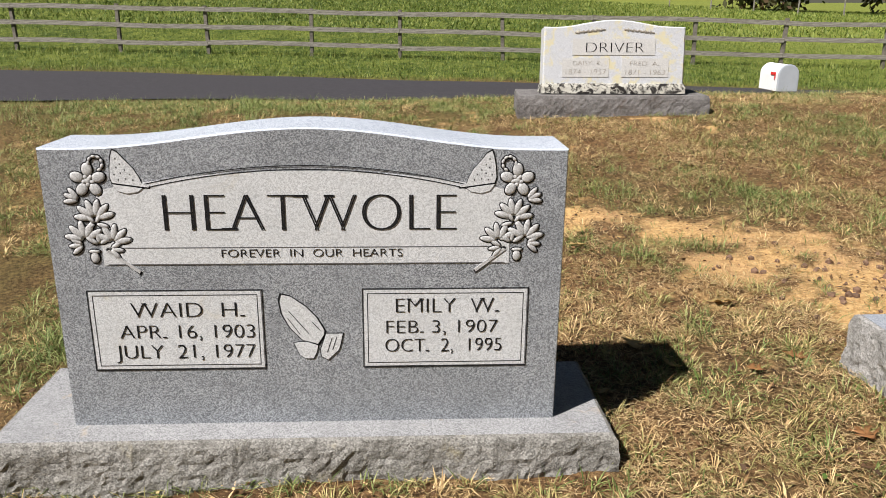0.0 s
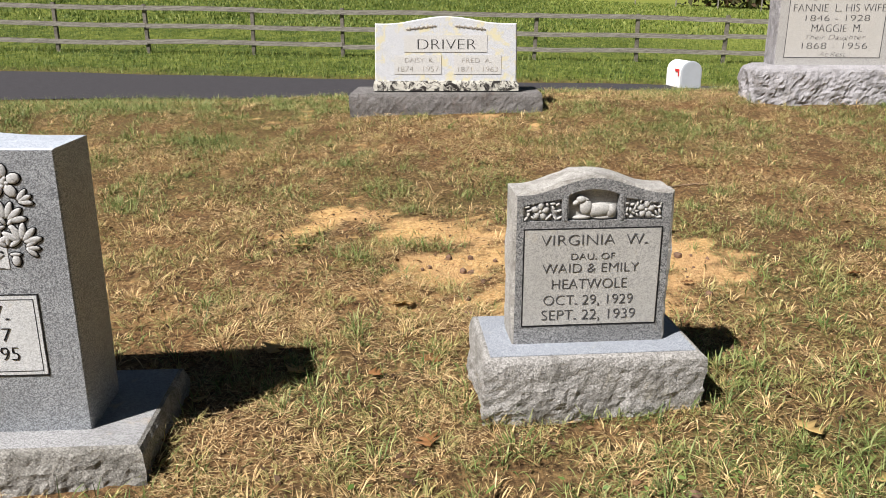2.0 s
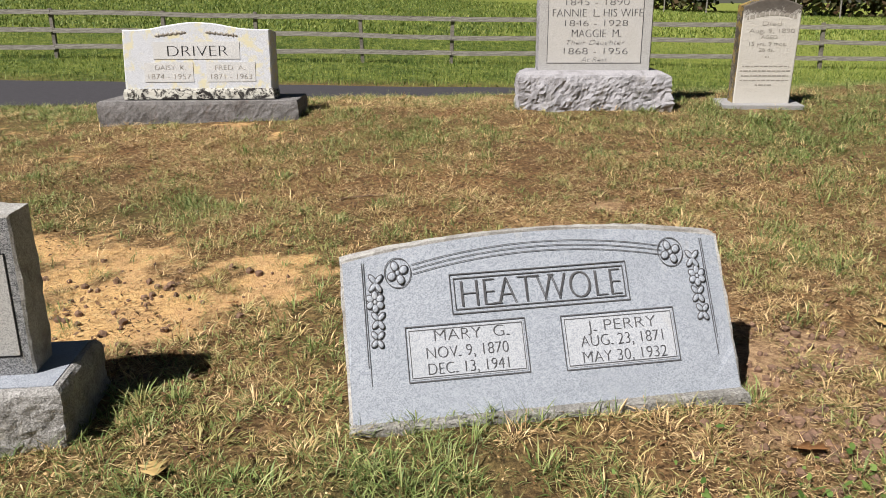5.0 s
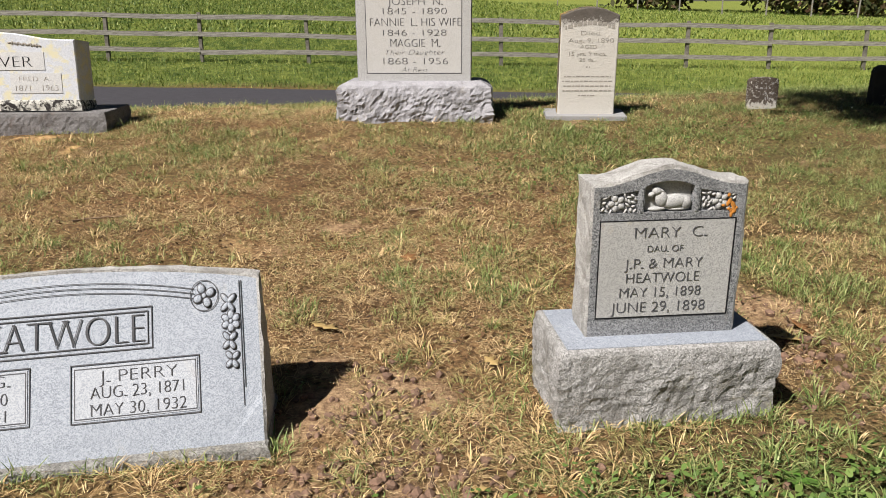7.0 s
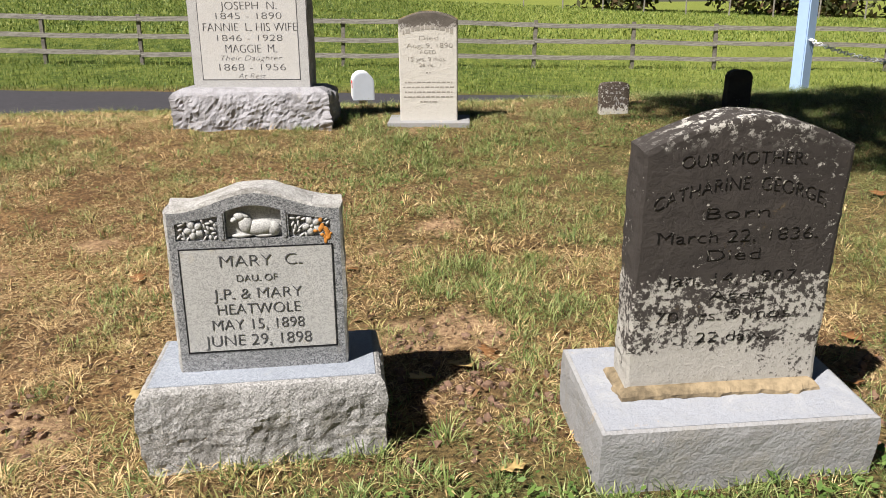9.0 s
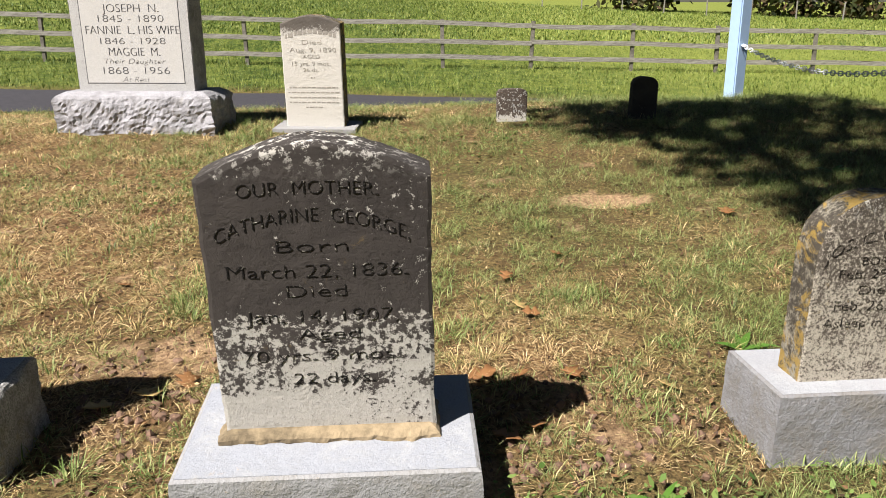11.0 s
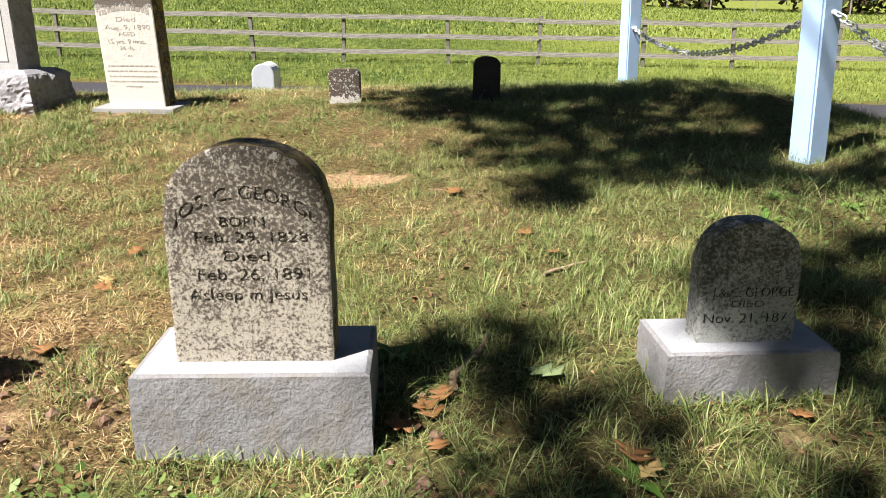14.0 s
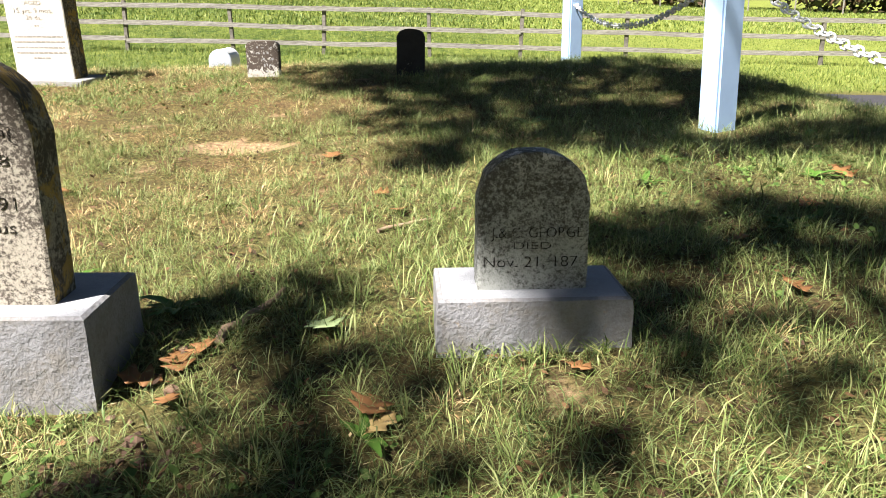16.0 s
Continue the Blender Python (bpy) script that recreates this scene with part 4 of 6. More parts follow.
def slant_stone():
    """A pale slanted stone set straight in the turf."""
    t = thing("gravestone", pose(3.02, 2.02, 0.34, 0, -2.0, 3.6), "pale blue-grey granite slant gravestone set in the turf", "gravestone")
    w, h, d, sl = 1.04, 0.45, 0.28, 0.57
    f = -d / 2
    hump = lambda u: (0.405 + 0.045 * math.cos(u * math.pi / 2) ** 0.8) / h
    part("die", slab(outline(w, hump, h, 0.025), d, rough=0.010, seed=3.0, slope=sl, two=True), M_C_DIE, t, edge=M_C_ROCK)
    part("foot", block(1.05, 0.292, 0.085, 0.007, 19.0, 0.012), M_A_ROCK, t, "rough pitted foot of the stone", pose(0, 0, -0.05))
    y = f - 0.0016
    part("name_border", frame_bm(-0.237, 0.25, 0.265, 0.359, 0.0017, y, 0.010, sl), M_CUT_SHADE_SOFT, t)
    lines_part("inscription", [("HEATWOLE", 0.009, 0.279, 0.437, 0.066)], t, M_CUT_SHADE_SOFT, y, slope=sl)
    for x0, x1, z0, z1, rows in ((-0.366, -0.046, 0.119, 0.245, (("MARY  G.", -0.193, 0.208, 0.20, 0.026), ("NOV. 9, 1870", -0.207, 0.17, 0.215, 0.026), ("DEC. 13, 1941", -0.208, 0.134, 0.211, 0.026))),
                                 (0.05, 0.364, 0.114, 0.241, (("J. PERRY", 0.213, 0.199, 0.188, 0.026), ("AUG. 23, 1871", 0.21, 0.165, 0.225, 0.026), ("MAY 30, 1932", 0.212, 0.128, 0.231, 0.026)))):
        part("date_panel", plate_bm(x0 + 0.006, x1 - 0.006, z0 + 0.006, z1 - 0.006, f, 0.001, sl), M_C_PANEL, t)
        part("panel_border", frame_bm(x0, x1, z0, z1, 0.0018, y, 0.009, sl), M_CUT_SHADE_SOFT, t)
        lines_part("inscription", rows, t, M_CUT_SHADE_SOFT, y - 0.0006, slope=sl)
    for off in (0.0, 0.011, 0.022):
        bm = bmesh.new()
        for i in range(28):
            u0, u1 = -1 + 2 * i / 28, -1 + 2 * (i + 1) / 28
            q = [(0.012 + u * 0.345, 0.366 + off + 0.033 * (1 - u * u)) for u in (u0, u1)]
            bm.faces.new([bm.verts.new((a, y + sl * b, b)) for a, b in ((q[0][0], q[0][1]), (q[1][0], q[1][1]), (q[1][0], q[1][1] + 0.0018), (q[0][0], q[0][1] + 0.0018))])
        bmesh.ops.recalc_face_normals(bm, faces=bm.faces[:])
        part("arched_line", bm, M_CUT_SHADE_SOFT, t)
    for s in (-1, 1):
        X = lambda v: 0.005 + s * v
        bm = bmesh.new()
        for i in range(24):
            a, b = i * 6.283 / 24, (i + 1) * 6.283 / 24
            bm.faces.new([bm.verts.new((X(0.377) + r * math.cos(q), y + sl * (0.372 + r * math.sin(q)), 0.372 + r * math.sin(q))) for r, q in ((0.034, a), (0.034, b), (0.0362, b), (0.0362, a))])
        bmesh.ops.recalc_face_normals(bm, faces=bm.faces[:])
        part("ring_line", bm, M_CUT_SHADE_SOFT, t)
        for q, z0, z1 in ((0.466, 0.12, 0.40), (0.471, 0.16, 0.40)):
            bm = box(bmesh.new(), X(q) - 0.0007, X(q) + 0.0007, y, y + 0.002, z0, z1)
            for v in bm.verts:
                v.co.y += sl * v.co.z
            part("side_line", bm, M_CUT_SHADE_SOFT, t)
        ps = bloom(X(0.377), 0.372, 0.028, 4, 0.4)
        for i in range(4):
            q, z = X(0.437 + 0.005 * (i % 2)), 0.352 - 0.043 * i
            ps += bloom(q, z, 0.024, 6, 0.5) if i == 1 else [(q + math.cos(a) * 0.011, z + math.sin(a) * 0.013, 0.013 - 0.001 * i, 0.0055, a) for a in (0.7, 2.3, 3.9, 5.3)]
        spray(t, "flower_spray", "incised flower border", ps, y, M_C_DIE, M_CUT_SHADE_SOFT, sl)


slant_stone()


def arch(k, rise):
    return lambda u: (1 - rise) + rise * math.sqrt(max(0.0, 1 - abs(u) ** k))


def mother_stone():
    t = thing("gravestone", pose(5.67, 1.895, 0.573, 5.0, -1.0, -1.5), "old marble gravestone black with grime on a white tooled base", "gravestone")
    w, h, d = 0.462, 0.648, 0.10
    f = -d / 2
    part("die", slab(outline(w, lambda u: 0.895 + 0.105 * math.cos(u * math.pi / 2), h, 0.016, 0.462), d, wear=0.007, seed=5.0, bev=0.008), M_E_DIE, t, m=pose(0, 0, 0.020))
    part("mortar_bed", block(0.466, 0.118, 0.028, 0.022, 9.0, 0.008, 0.014), M_TANMORTAR, t, "crumbling tan mortar bed", pose(0, -0.005, -0.006))
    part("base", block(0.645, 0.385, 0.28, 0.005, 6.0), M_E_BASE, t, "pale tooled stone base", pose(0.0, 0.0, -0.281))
    part("base_top", box(bmesh.new(), -0.316, 0.316, -0.186, 0.186, -0.004, 0.0045, 0.003), M_E_TOP_SKY, t, "worn top of the base, paled with sky tint")
    rows = [("OUR  MOTHER.", -0.01, 0.563, 0.276, 0.028, 0.006), ("CATHARINE  GEORGE,", -0.007, 0.467, 0.388, 0.030, 0.045), ("Born", -0.01, 0.447, 0.142, 0.026),
            ("March 22, 1836.", -0.003, 0.391, 0.37, 0.029), ("Died", -0.008, 0.347, 0.121, 0.027), ("Jan. 14, 1907,", -0.001, 0.288, 0.315, 0.030),
            ("Aged", 0.012, 0.248, 0.126, 0.025), ("70 yrs. 9 mos.", -0.007, 0.196, 0.33, 0.027), ("22 days.", 0.017, 0.140, 0.175, 0.026)]
    lines_part("inscription", rows, t, M_ERODED, f - 0.001)


M_TANMORTAR = plain("tan mortar", (0.20, 0.155, 0.095), 0.95, 0.55, 40.0, bump=0.9)
mother_stone()


def rounded_stone(x, y, z, w, h, k, rise, mat, base, label, rows, seed, d=0.09, rx=0.0, ry=0.0, rz=0.0, edge=None, ink=None):
    t = thing("gravestone", pose(x, y + d / 2, z, rx, ry, rz), label, "gravestone")
    part("die", slab(outline(w, arch(k, rise), h, 0.015), d, wear=0.003, seed=seed, bev=0.006, two=True), mat, t, edge=edge or mat)
    bw, bd, bh, dy = base
    if bw:
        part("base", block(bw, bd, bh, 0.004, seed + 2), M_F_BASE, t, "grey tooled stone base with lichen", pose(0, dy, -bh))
        part("base_top", box(bmesh.new(), -bw / 2 + 0.007, bw / 2 - 0.007, dy - bd / 2 + 0.007, dy + bd / 2 - 0.007, -0.004, 0.0045, 0.003), M_F_TOP_SKY, t, "worn top of the base, paled with sky tint")
    if rows:
        lines_part("inscription", rows, t, ink or M_CUT_SHADE, -d / 2 - 0.001)
    return t


rounded_stone(6.967, 1.962, 0.598, 0.335, 0.47, 2.2, 0.30, M_F_DIE, (0.495, 0.27, 0.24, 0.02), "round-topped marble gravestone with black grime and orange lichen", [
    ("JOS. C. GEORGE", -0.003, 0.309, 0.29, 0.027, 0.055), ("BORN", -0.009, 0.306, 0.088, 0.02), ("Feb. 29, 1828", 0.008, 0.273, 0.227, 0.022), ("Died", -0.005, 0.232, 0.09, 0.022),
    ("Feb. 26, 1891", 0.008, 0.191, 0.227, 0.025), ("Asleep in Jesus", -0.006, 0.147, 0.242, 0.024)], 11.0, 0.095, 0.0, 0.5, 2.0, M_F_EDGE, M_ERODED_BROWN)
rounded_stone(8.058, 2.08, 0.588, 0.225, 0.287, 2.2, 0.34, M_K_DIE, (0.39, 0.215, 0.19, 0.012), "small round-topped marble gravestone shaded by foliage", [
    ("J.& C. GEORGE", 0.006, 0.115, 0.185, 0.022), ("DIED", -0.002, 0.091, 0.075, 0.015), ("Nov. 21, 187", -0.005, 0.053, 0.19, 0.023)], 13.0, 0.075, 0.0, 0.0, 3.0, None, M_ERODED)


def far_stones():
    # wide weathered stone
    t = thing("gravestone", pose(1.262, 5.9, 0.785, -6, 0, -2.0), "weathered light granite gravestone blotched with yellow lichen", "gravestone")
    h = 0.525
    hump = lambda u: (0.475 + 0.05 * (0.5 + 0.5 * math.cos(math.pi * min(1, abs(u) / 0.85)))) / h
    part("die", slab(outline(1.03, hump, h, 0.03, 1.04), 0.25, bev=0.008, wear=0.003, seed=2.0), M_G_DIE, t)
    bm = block(1.045, 0.275, 0.07, 0.012, 17.0)
    part("rock_band", bm, M_G_BAND, t, "rough broken foot of the stone", pose(0, 0, -0.005))
    f = -0.127
    part("name_panel", plate_bm(-0.305, 0.30, 0.272, 0.392, f), M_G_PANEL, t)
    lines_part("inscription", [("DRIVER", 0.005, 0.291, 0.42, 0.074)], t, M_CUT_SHADE, f - 0.002)
    for cx, rows in ((-0.205, (("DAISY  K.", -0.191, 0.199, 0.215, 0.032), ("1874 - 1957", -0.202, 0.134, 0.295, 0.038))), (0.232, (("FRED  A.", 0.226, 0.197, 0.21, 0.032), ("1871 - 1963", 0.234, 0.132, 0.285, 0.038)))):
        part("date_panel", plate_bm(cx - 0.172, cx + 0.172, 0.115, 0.25, f), M_G_PANEL, t)
        lines_part("inscription", rows, t, M_WORN, f - 0.002)
    bm = bmesh.new()
    for s in (-1, 1):
        for i in range(12):
            blob(bm, s * (0.08 + 0.018 * i), f, 0.455 - 0.002 * i, 0.014, 0.004, 0.007, i * 1.4)
    part("leaf_carving", bm, M_WORN, t, "worn carved garland")
    b = part("base", block(1.39, 0.5, 0.26, 0.014, 21.0), M_G_ROCK, t, "dark rock-faced base", Matrix.Rotation(radians(6), 4, "X") @ pose(0, 0.06, -0.262))
    # tall family stone
    t = thing("gravestone", pose(4.113, 5.909, 0.948, 0, 0, -7.0), "tall light granite family gravestone on a rough rock base", "gravestone")
    part("die", slab(outline(0.81, lambda u: 0.94 + 0.06 * math.cos(u * math.pi / 2), 1.15, 0.03), 0.24, rough=0.008, seed=9.0, two=True), M_H_DIE, t, edge=M_H_ROCK)
    f = -0.12
    pts = plate_bm(-0.335, 0.335, 0.075, 0.98, f, 0.0015)
    part("text_panel", pts, M_H_PANEL, t)
    part("panel_border", frame_bm(-0.34, 0.34, 0.07, 0.985, 0.004, f - 0.001), M_CUT_SHADE_SOFT, t)
    lines_part("inscription", [("JOSEPH  N.", 0.013, 0.537, 0.383, 0.052), ("1845 - 1890", 0.008, 0.475, 0.445, 0.043), ("FANNIE  L. HIS WIFE", 0.012, 0.396, 0.64, 0.055),
                               ("1846 - 1928", 0.006, 0.331, 0.445, 0.042), ("MAGGIE  M.", 0.008, 0.254, 0.355, 0.055), ("Their Daughter", 0.009, 0.202, 0.421, 0.034, 0, 0.3),
                               ("1868 - 1956", 0.01, 0.134, 0.457, 0.046), ("At Rest", 0.003, 0.08, 0.19, 0.036, 0, 0.3)], t, M_CUT_SHADE_SOFT, f - 0.0025)
    part("base", block(1.05, 0.45, 0.30, 0.040, 31.0, 0.018, 0.05), M_H_ROCK, t, "rough pale rock-faced base", pose(0.0, 0.0, -0.305))
    # slender white stone
    t = thing("gravestone", pose(5.325, 5.71, 0.734, 3.5, 0, -8.0), "slender white marble gravestone with dark streaks on a thin plinth", "gravestone")
    # The dark edge material deepens the shade on the slab's sides by colour.
    part("die", slab(outline(0.40, lambda u: 0.93 + 0.07 * math.cos(u * math.pi / 2), 0.735, 0.02), 0.15, wear=0.002, seed=12.0, bev=0.006, two=True), M_W_DIE, t, edge=M_F_EDGE)
    rows = [("Died", 0.004, 0.552, 0.128, 0.028), ("Aug. 9, 1890", 0.01, 0.501, 0.31, 0.03), ("AGED", -0.003, 0.461, 0.11, 0.025), ("15 yrs. 9 mos.", -0.006, 0.412, 0.258, 0.029), ("26 ds.", -0.01, 0.374, 0.105, 0.024)]
    lines_part("inscription", rows, t, M_WORN, -0.0765)
    for i, (a, w) in enumerate(((0.585, 0.34), (0.33, 0.03), (0.265, 0.33), (0.232, 0.35), (0.198, 0.33), (0.165, 0.34), (0.132, 0.12))):
        x, end = -w / 2, w / 2
        k = 0
        while x < end:
            l = 0.012 + 0.02 * abs(math.sin(i * 3.1 + k * 1.7))
            zz = a + (0.035 * (1 - (x / 0.18) ** 2) if i == 0 else 0)
            part("worn_letter", box(bmesh.new(), x, min(end, x + l), -0.0765, -0.074, zz, zz + (0.026 if i == 0 else 0.008)), M_WORN, t)
            x += l + 0.008
            k += 1
    part("base", block(0.57, 0.30, 0.16, 0.004, 14.0), M_E_BASE, t, "thin pale plinth", pose(0, 0, -0.16))
    # two footstones
    t = rounded_stone(6.69, 5.75, 0.62, 0.21, 0.345, 4.0, 0.07, M_S_DIE, (0, 0, 0, 0), "small square footstone blackened above and pale below", [], 15.0, 0.075)
    rr = random.Random(3)
    for i in range(26):
        x, z = rr.uniform(-0.07, 0.07), 0.11 + 0.038 * rr.randint(0, 5)
        part("worn_letter", box(bmesh.new(), x, x + rr.uniform(0.004, 0.016), -0.0385, -0.036, z, z + rr.uniform(0.004, 0.016)), M_E_BASE, t)
    rounded_stone(7.655, 5.79, 0.68, 0.185, 0.36, 2.5, 0.14, M_S2_DIE, (0, 0, 0, 0), "small round-topped black footstone", [], 16.0, 0.075, 0, 1.0)


far_stones()

# ---- posts and chain ----


def chain_post(x, y, rz, lean, drop=0.0):
    z = gz(x, y) - 0.15
    t = thing("chain_post", pose(x, y, z, 0, lean, rz), "square pale blue-white painted wooden chain post", "post", "posts with a chain along the lane")
    bm = box(bmesh.new(), -0.063, 0.063, -0.063, 0.063, 0, 1.2, 0.010)
    part("shaft", bm, M_PAINT, t)
    bm = rings_to_bm([[(sx * a, sy * a, b) for sx, sy in ((-1, -1), (1, -1), (1, 1), (-1, 1))] for a, b in ((0.072, 1.2), (0.072, 1.225), (0.025, 1.255))])
    part("cap", bm, M_PAINT, t)
    for s, q in ((-1, 0.85 - drop), (1, 0.85)):
        bm = bmesh.new()
        blob(bm, 0, s * 0.07, q, 0.012, 0.02, 0.012)
        part("eye_bolt", bm, M_ZINC, t)
    return Vector((x, y, z + 0.85))


POSTS = [(8.94, 7.16, 24, -0.8, 0.22), (9.175, 4.23, 25, -2.8), (9.47, 1.2, 5, 0.0)]
heads = [chain_post(*p) for p in POSTS]


def link_mesh():
    bm = bmesh.new()
    R, L, r, n, k = 0.016, 0.02, 0.0045, 14, 6
    rings = []
    for i in range(n):
        a = 2 * math.pi * i / n
        cx, cy = R * math.cos(a), R * math.sin(a) + (L / 2 if math.sin(a) > 0 else -L / 2)
        nrm = Vector((math.cos(a), math.sin(a), 0))
        rings.append([bm.verts.new(Vector((cx, cy, 0)) + nrm * r * math.cos(2 * math.pi * j / k) + Vector((0, 0, r * math.sin(2 * math.pi * j / k)))) for j in range(k)])
    for i in range(n):
        for j in range(k):
            bm.faces.new((rings[i][j], rings[(i + 1) % n][j], rings[(i + 1) % n][(j + 1) % k], rings[i][(j + 1) % k])).smooth = True
    bmesh.ops.recalc_face_normals(bm, faces=bm.faces[:])
    me = bpy.data.meshes.new("link")
    bm.to_mesh(me)
    bm.free()
    me.materials.append(M_ZINC)
    return me


LINK = link_mesh()


def chain(a, b, sag):
    t = thing("chain", Matrix.Translation((a + b) / 2), "galvanised steel link chain hanging between posts", "chain", "posts with a chain along the lane")
    d = b - a
    n = int((d.length + 1.6 * sag * sag) / 0.044)
    pt = lambda u: a + d * u - Vector((0, 0, 4 * sag * u * (1 - u)))
    for i in range(n):
        p, q = pt(i / n), pt((i + 1) / n)
        m = (q - p).to_track_quat("Y", "Z").to_matrix().to_4x4()
        ob = new("link", LINK)
        ob.parent = t
        ob.matrix_basis = Matrix.Translation((p + q) / 2 - (a + b) / 2) @ m @ pose(0, 0, 0, 0, 90 if i % 2 else 0, 0)


chain(heads[0] + Vector((0, -0.08, -0.22)), heads[1] + Vector((0, 0.08, 0)), 0.20)
chain(heads[1] + Vector((0, -0.08, 0)), heads[2] + Vector((0, 0.08, 0)), 0.28)

# ---- mailbox ----


def mailbox(x, y, zb, rz):
    t = thing("mailbox", pose(x, y, zb, 0, 0, rz), "white rural mailbox with a red flag on a low post", "mailbox")
    w, h, L = 0.145, 0.37, 0.56

    def tun(k, y):
        pts = [(-w * k, 0.0), (-w * k, h - w)] + [(-w * k * math.cos(a), h - w + w * k * math.sin(a)) for a in np.linspace(0.2, math.pi - 0.2, 12)] + [(w * k, h - w), (w * k, 0.0)]
        return [(px, y, pz) for px, pz in pts]
    part("body", rings_to_bm([tun(1, -L / 2), tun(1, 0), tun(1, L / 2)]), M_MAIL, t)
    part("door", rings_to_bm([tun(0.93, -L / 2 - 0.012), tun(1.03, -L / 2 - 0.008), tun(1.03, -L / 2 + 0.015)]), M_MAILEND_SHADE, t, "rounded end, its shade put into a grey-blue colour")
    part("rear", rings_to_bm([tun(1.02, L / 2 - 0.01), tun(1.02, L / 2 + 0.006)]), M_MAIL, t)
    bm = box(bmesh.new(), -w - 0.012, -w - 0.002, -0.2, -0.06, 0.22, 0.26, 0.002)
    box(bm, -w - 0.012, -w - 0.002, -0.2, -0.175, 0.16, 0.23, 0.002)
    part("flag", bm, M_FLAG, t, "red signal flag")
    bm = box(bmesh.new(), -0.05, 0.05, -0.05, 0.05, gz(x, y) - zb - 0.1, -0.001, 0.006)
    part("post", bm, M_POST, t, "short weathered post")


mailbox(4.88, 11.35, 0.315, 3)

# ---- the board fence ----


def fence_post_xs():
    out, x, i = [], -24.0, 0
    while x < 34:
        out.append(x)
        x += 2.62 if i % 2 else 3.06
        i += 1
    return out


def board_fence():
    t = thing("board_fence", pose(0, 23.4, 0), "long weathered grey three-board farm fence", "fence")
    xs = fence_post_xs()
    rnd = random.Random(4)
    for i, x in enumerate(xs):
        z = gz(x, 23.4)
        bm = box(bmesh.new(), -0.055, 0.055, -0.05, 0.05, -0.2, 1.37 + rnd.uniform(-0.03, 0.03), 0.012)
        part("post", bm, M_POST, t, m=pose(x, 0.06, z, rnd.uniform(-1.5, 1.5), rnd.uniform(-2.5, 2.5), 0))
    for a, b in zip(xs[::2], xs[2::2]):
        for hgt in (0.33, 0.79, 1.27):
            za, zb = gz(a, 23.4) + hgt + rnd.uniform(-0.03, 0.03), gz(b, 23.4) + hgt + rnd.uniform(-0.03, 0.03)
            L = b - a
            n = 8
            rings = []
            for j in range(n + 1):
                u = j / n
                zz = (zb - za) * (u - 0.5) + 0.02 * math.sin(u * 7 + a) * rnd.uniform(0.3, 1)
                rings.append([(L * (u - 0.5) + (0.004 if j == 0 else -0.004 if j == n else 0), py, zz + pz) for py, pz in ((-0.015, -0.065), (0.015, -0.065), (0.015, 0.065), (-0.015, 0.065))])
            part("board", rings_to_bm(rings), M_BOARD, t, m=pose((a + b) / 2, -0.005, (za + zb) / 2))


board_fence()

# ---- leaves, trees and woods ----


def cards(centres, radii, count, size, rs, squash=0.7):
    """Many small folded leaf quads round a set of centres."""
    c = np.repeat(np.asarray(centres), count, axis=0)
    r = np.repeat(np.asarray(radii), count)
    n = len(c)
    d = rs.normal(size=(n, 3))
    d /= np.linalg.norm(d, axis=1)[:, None]
    p = c + d * (r * rs.rand(n) ** 0.45)[:, None] * np.array([1, 1, squash])
    a = rs.normal(size=(n, 3))
    a /= np.linalg.norm(a, axis=1)[:, None]
    b = np.cross(a, rs.normal(size=(n, 3)))
    b /= np.linalg.norm(b, axis=1)[:, None] + 1e-9
    s = (size * (0.6 + 0.8 * rs.rand(n)))[:, None]
    v = np.stack([p - a * s, p + b * s * 0.5, p + a * s, p - b * s * 0.5], 1).reshape(-1, 3)
    f = np.arange(4 * n).reshape(n, 4)
    return v, f


def mesh_np(name, v, f, mat):
    me = bpy.data.meshes.new(name)
    me.vertices.add(len(v))
    me.vertices.foreach_set("co", np.ascontiguousarray(v, np.float32).reshape(-1))
    k = f.shape[1]
    me.loops.add(f.size)
    me.loops.foreach_set("vertex_index", f.reshape(-1).astype(np.int32))
    me.polygons.add(len(f))
    me.polygons.foreach_set("loop_start", np.arange(0, f.size, k, dtype=np.int32))
    me.update(calc_edges=True)
    me.materials.append(mat)
    return me


def limb(bm, pts, radii, seg=7):
    rings = []
    for i, p in enumerate(pts):
        q = (pts[min(i + 1, len(pts) - 1)] - pts[max(i - 1, 0)]).to_track_quat("Z", "Y")
        rings.append([bm.verts.new(p + q @ Vector((math.cos(2 * math.pi * j / seg), math.sin(2 * math.pi * j / seg), 0)) * radii[i]) for j in range(seg)])
    for a, b in zip(rings, rings[1:]):
        for j in range(seg):
            bm.faces.new((a[j], a[(j + 1) % seg], b[(j + 1) % seg], b[j])).smooth = True
    bm.faces.new(rings[-1])


def clear_sky(p, k):
    """Which leaves to keep when lanes are cut in the unseen crown so that the sun reaches the chain posts."""
    h = p[:, 2] - 0.6
    q = np.stack([p[:, 0] - k.x * h, p[:, 1] - k.y * h], -1)
    ok = np.ones(len(q), bool)
    for x, y, *_ in POSTS[:2]:
        a, d = np.array((x, y)), np.array((-k.x, -k.y)) * 1.2
        t = np.clip(((q - a) @ d) / (d @ d), 0, 1)
        ok &= np.linalg.norm(q - a - t[:, None] * d, axis=1) > 0.2
    return np.repeat(ok, 4)


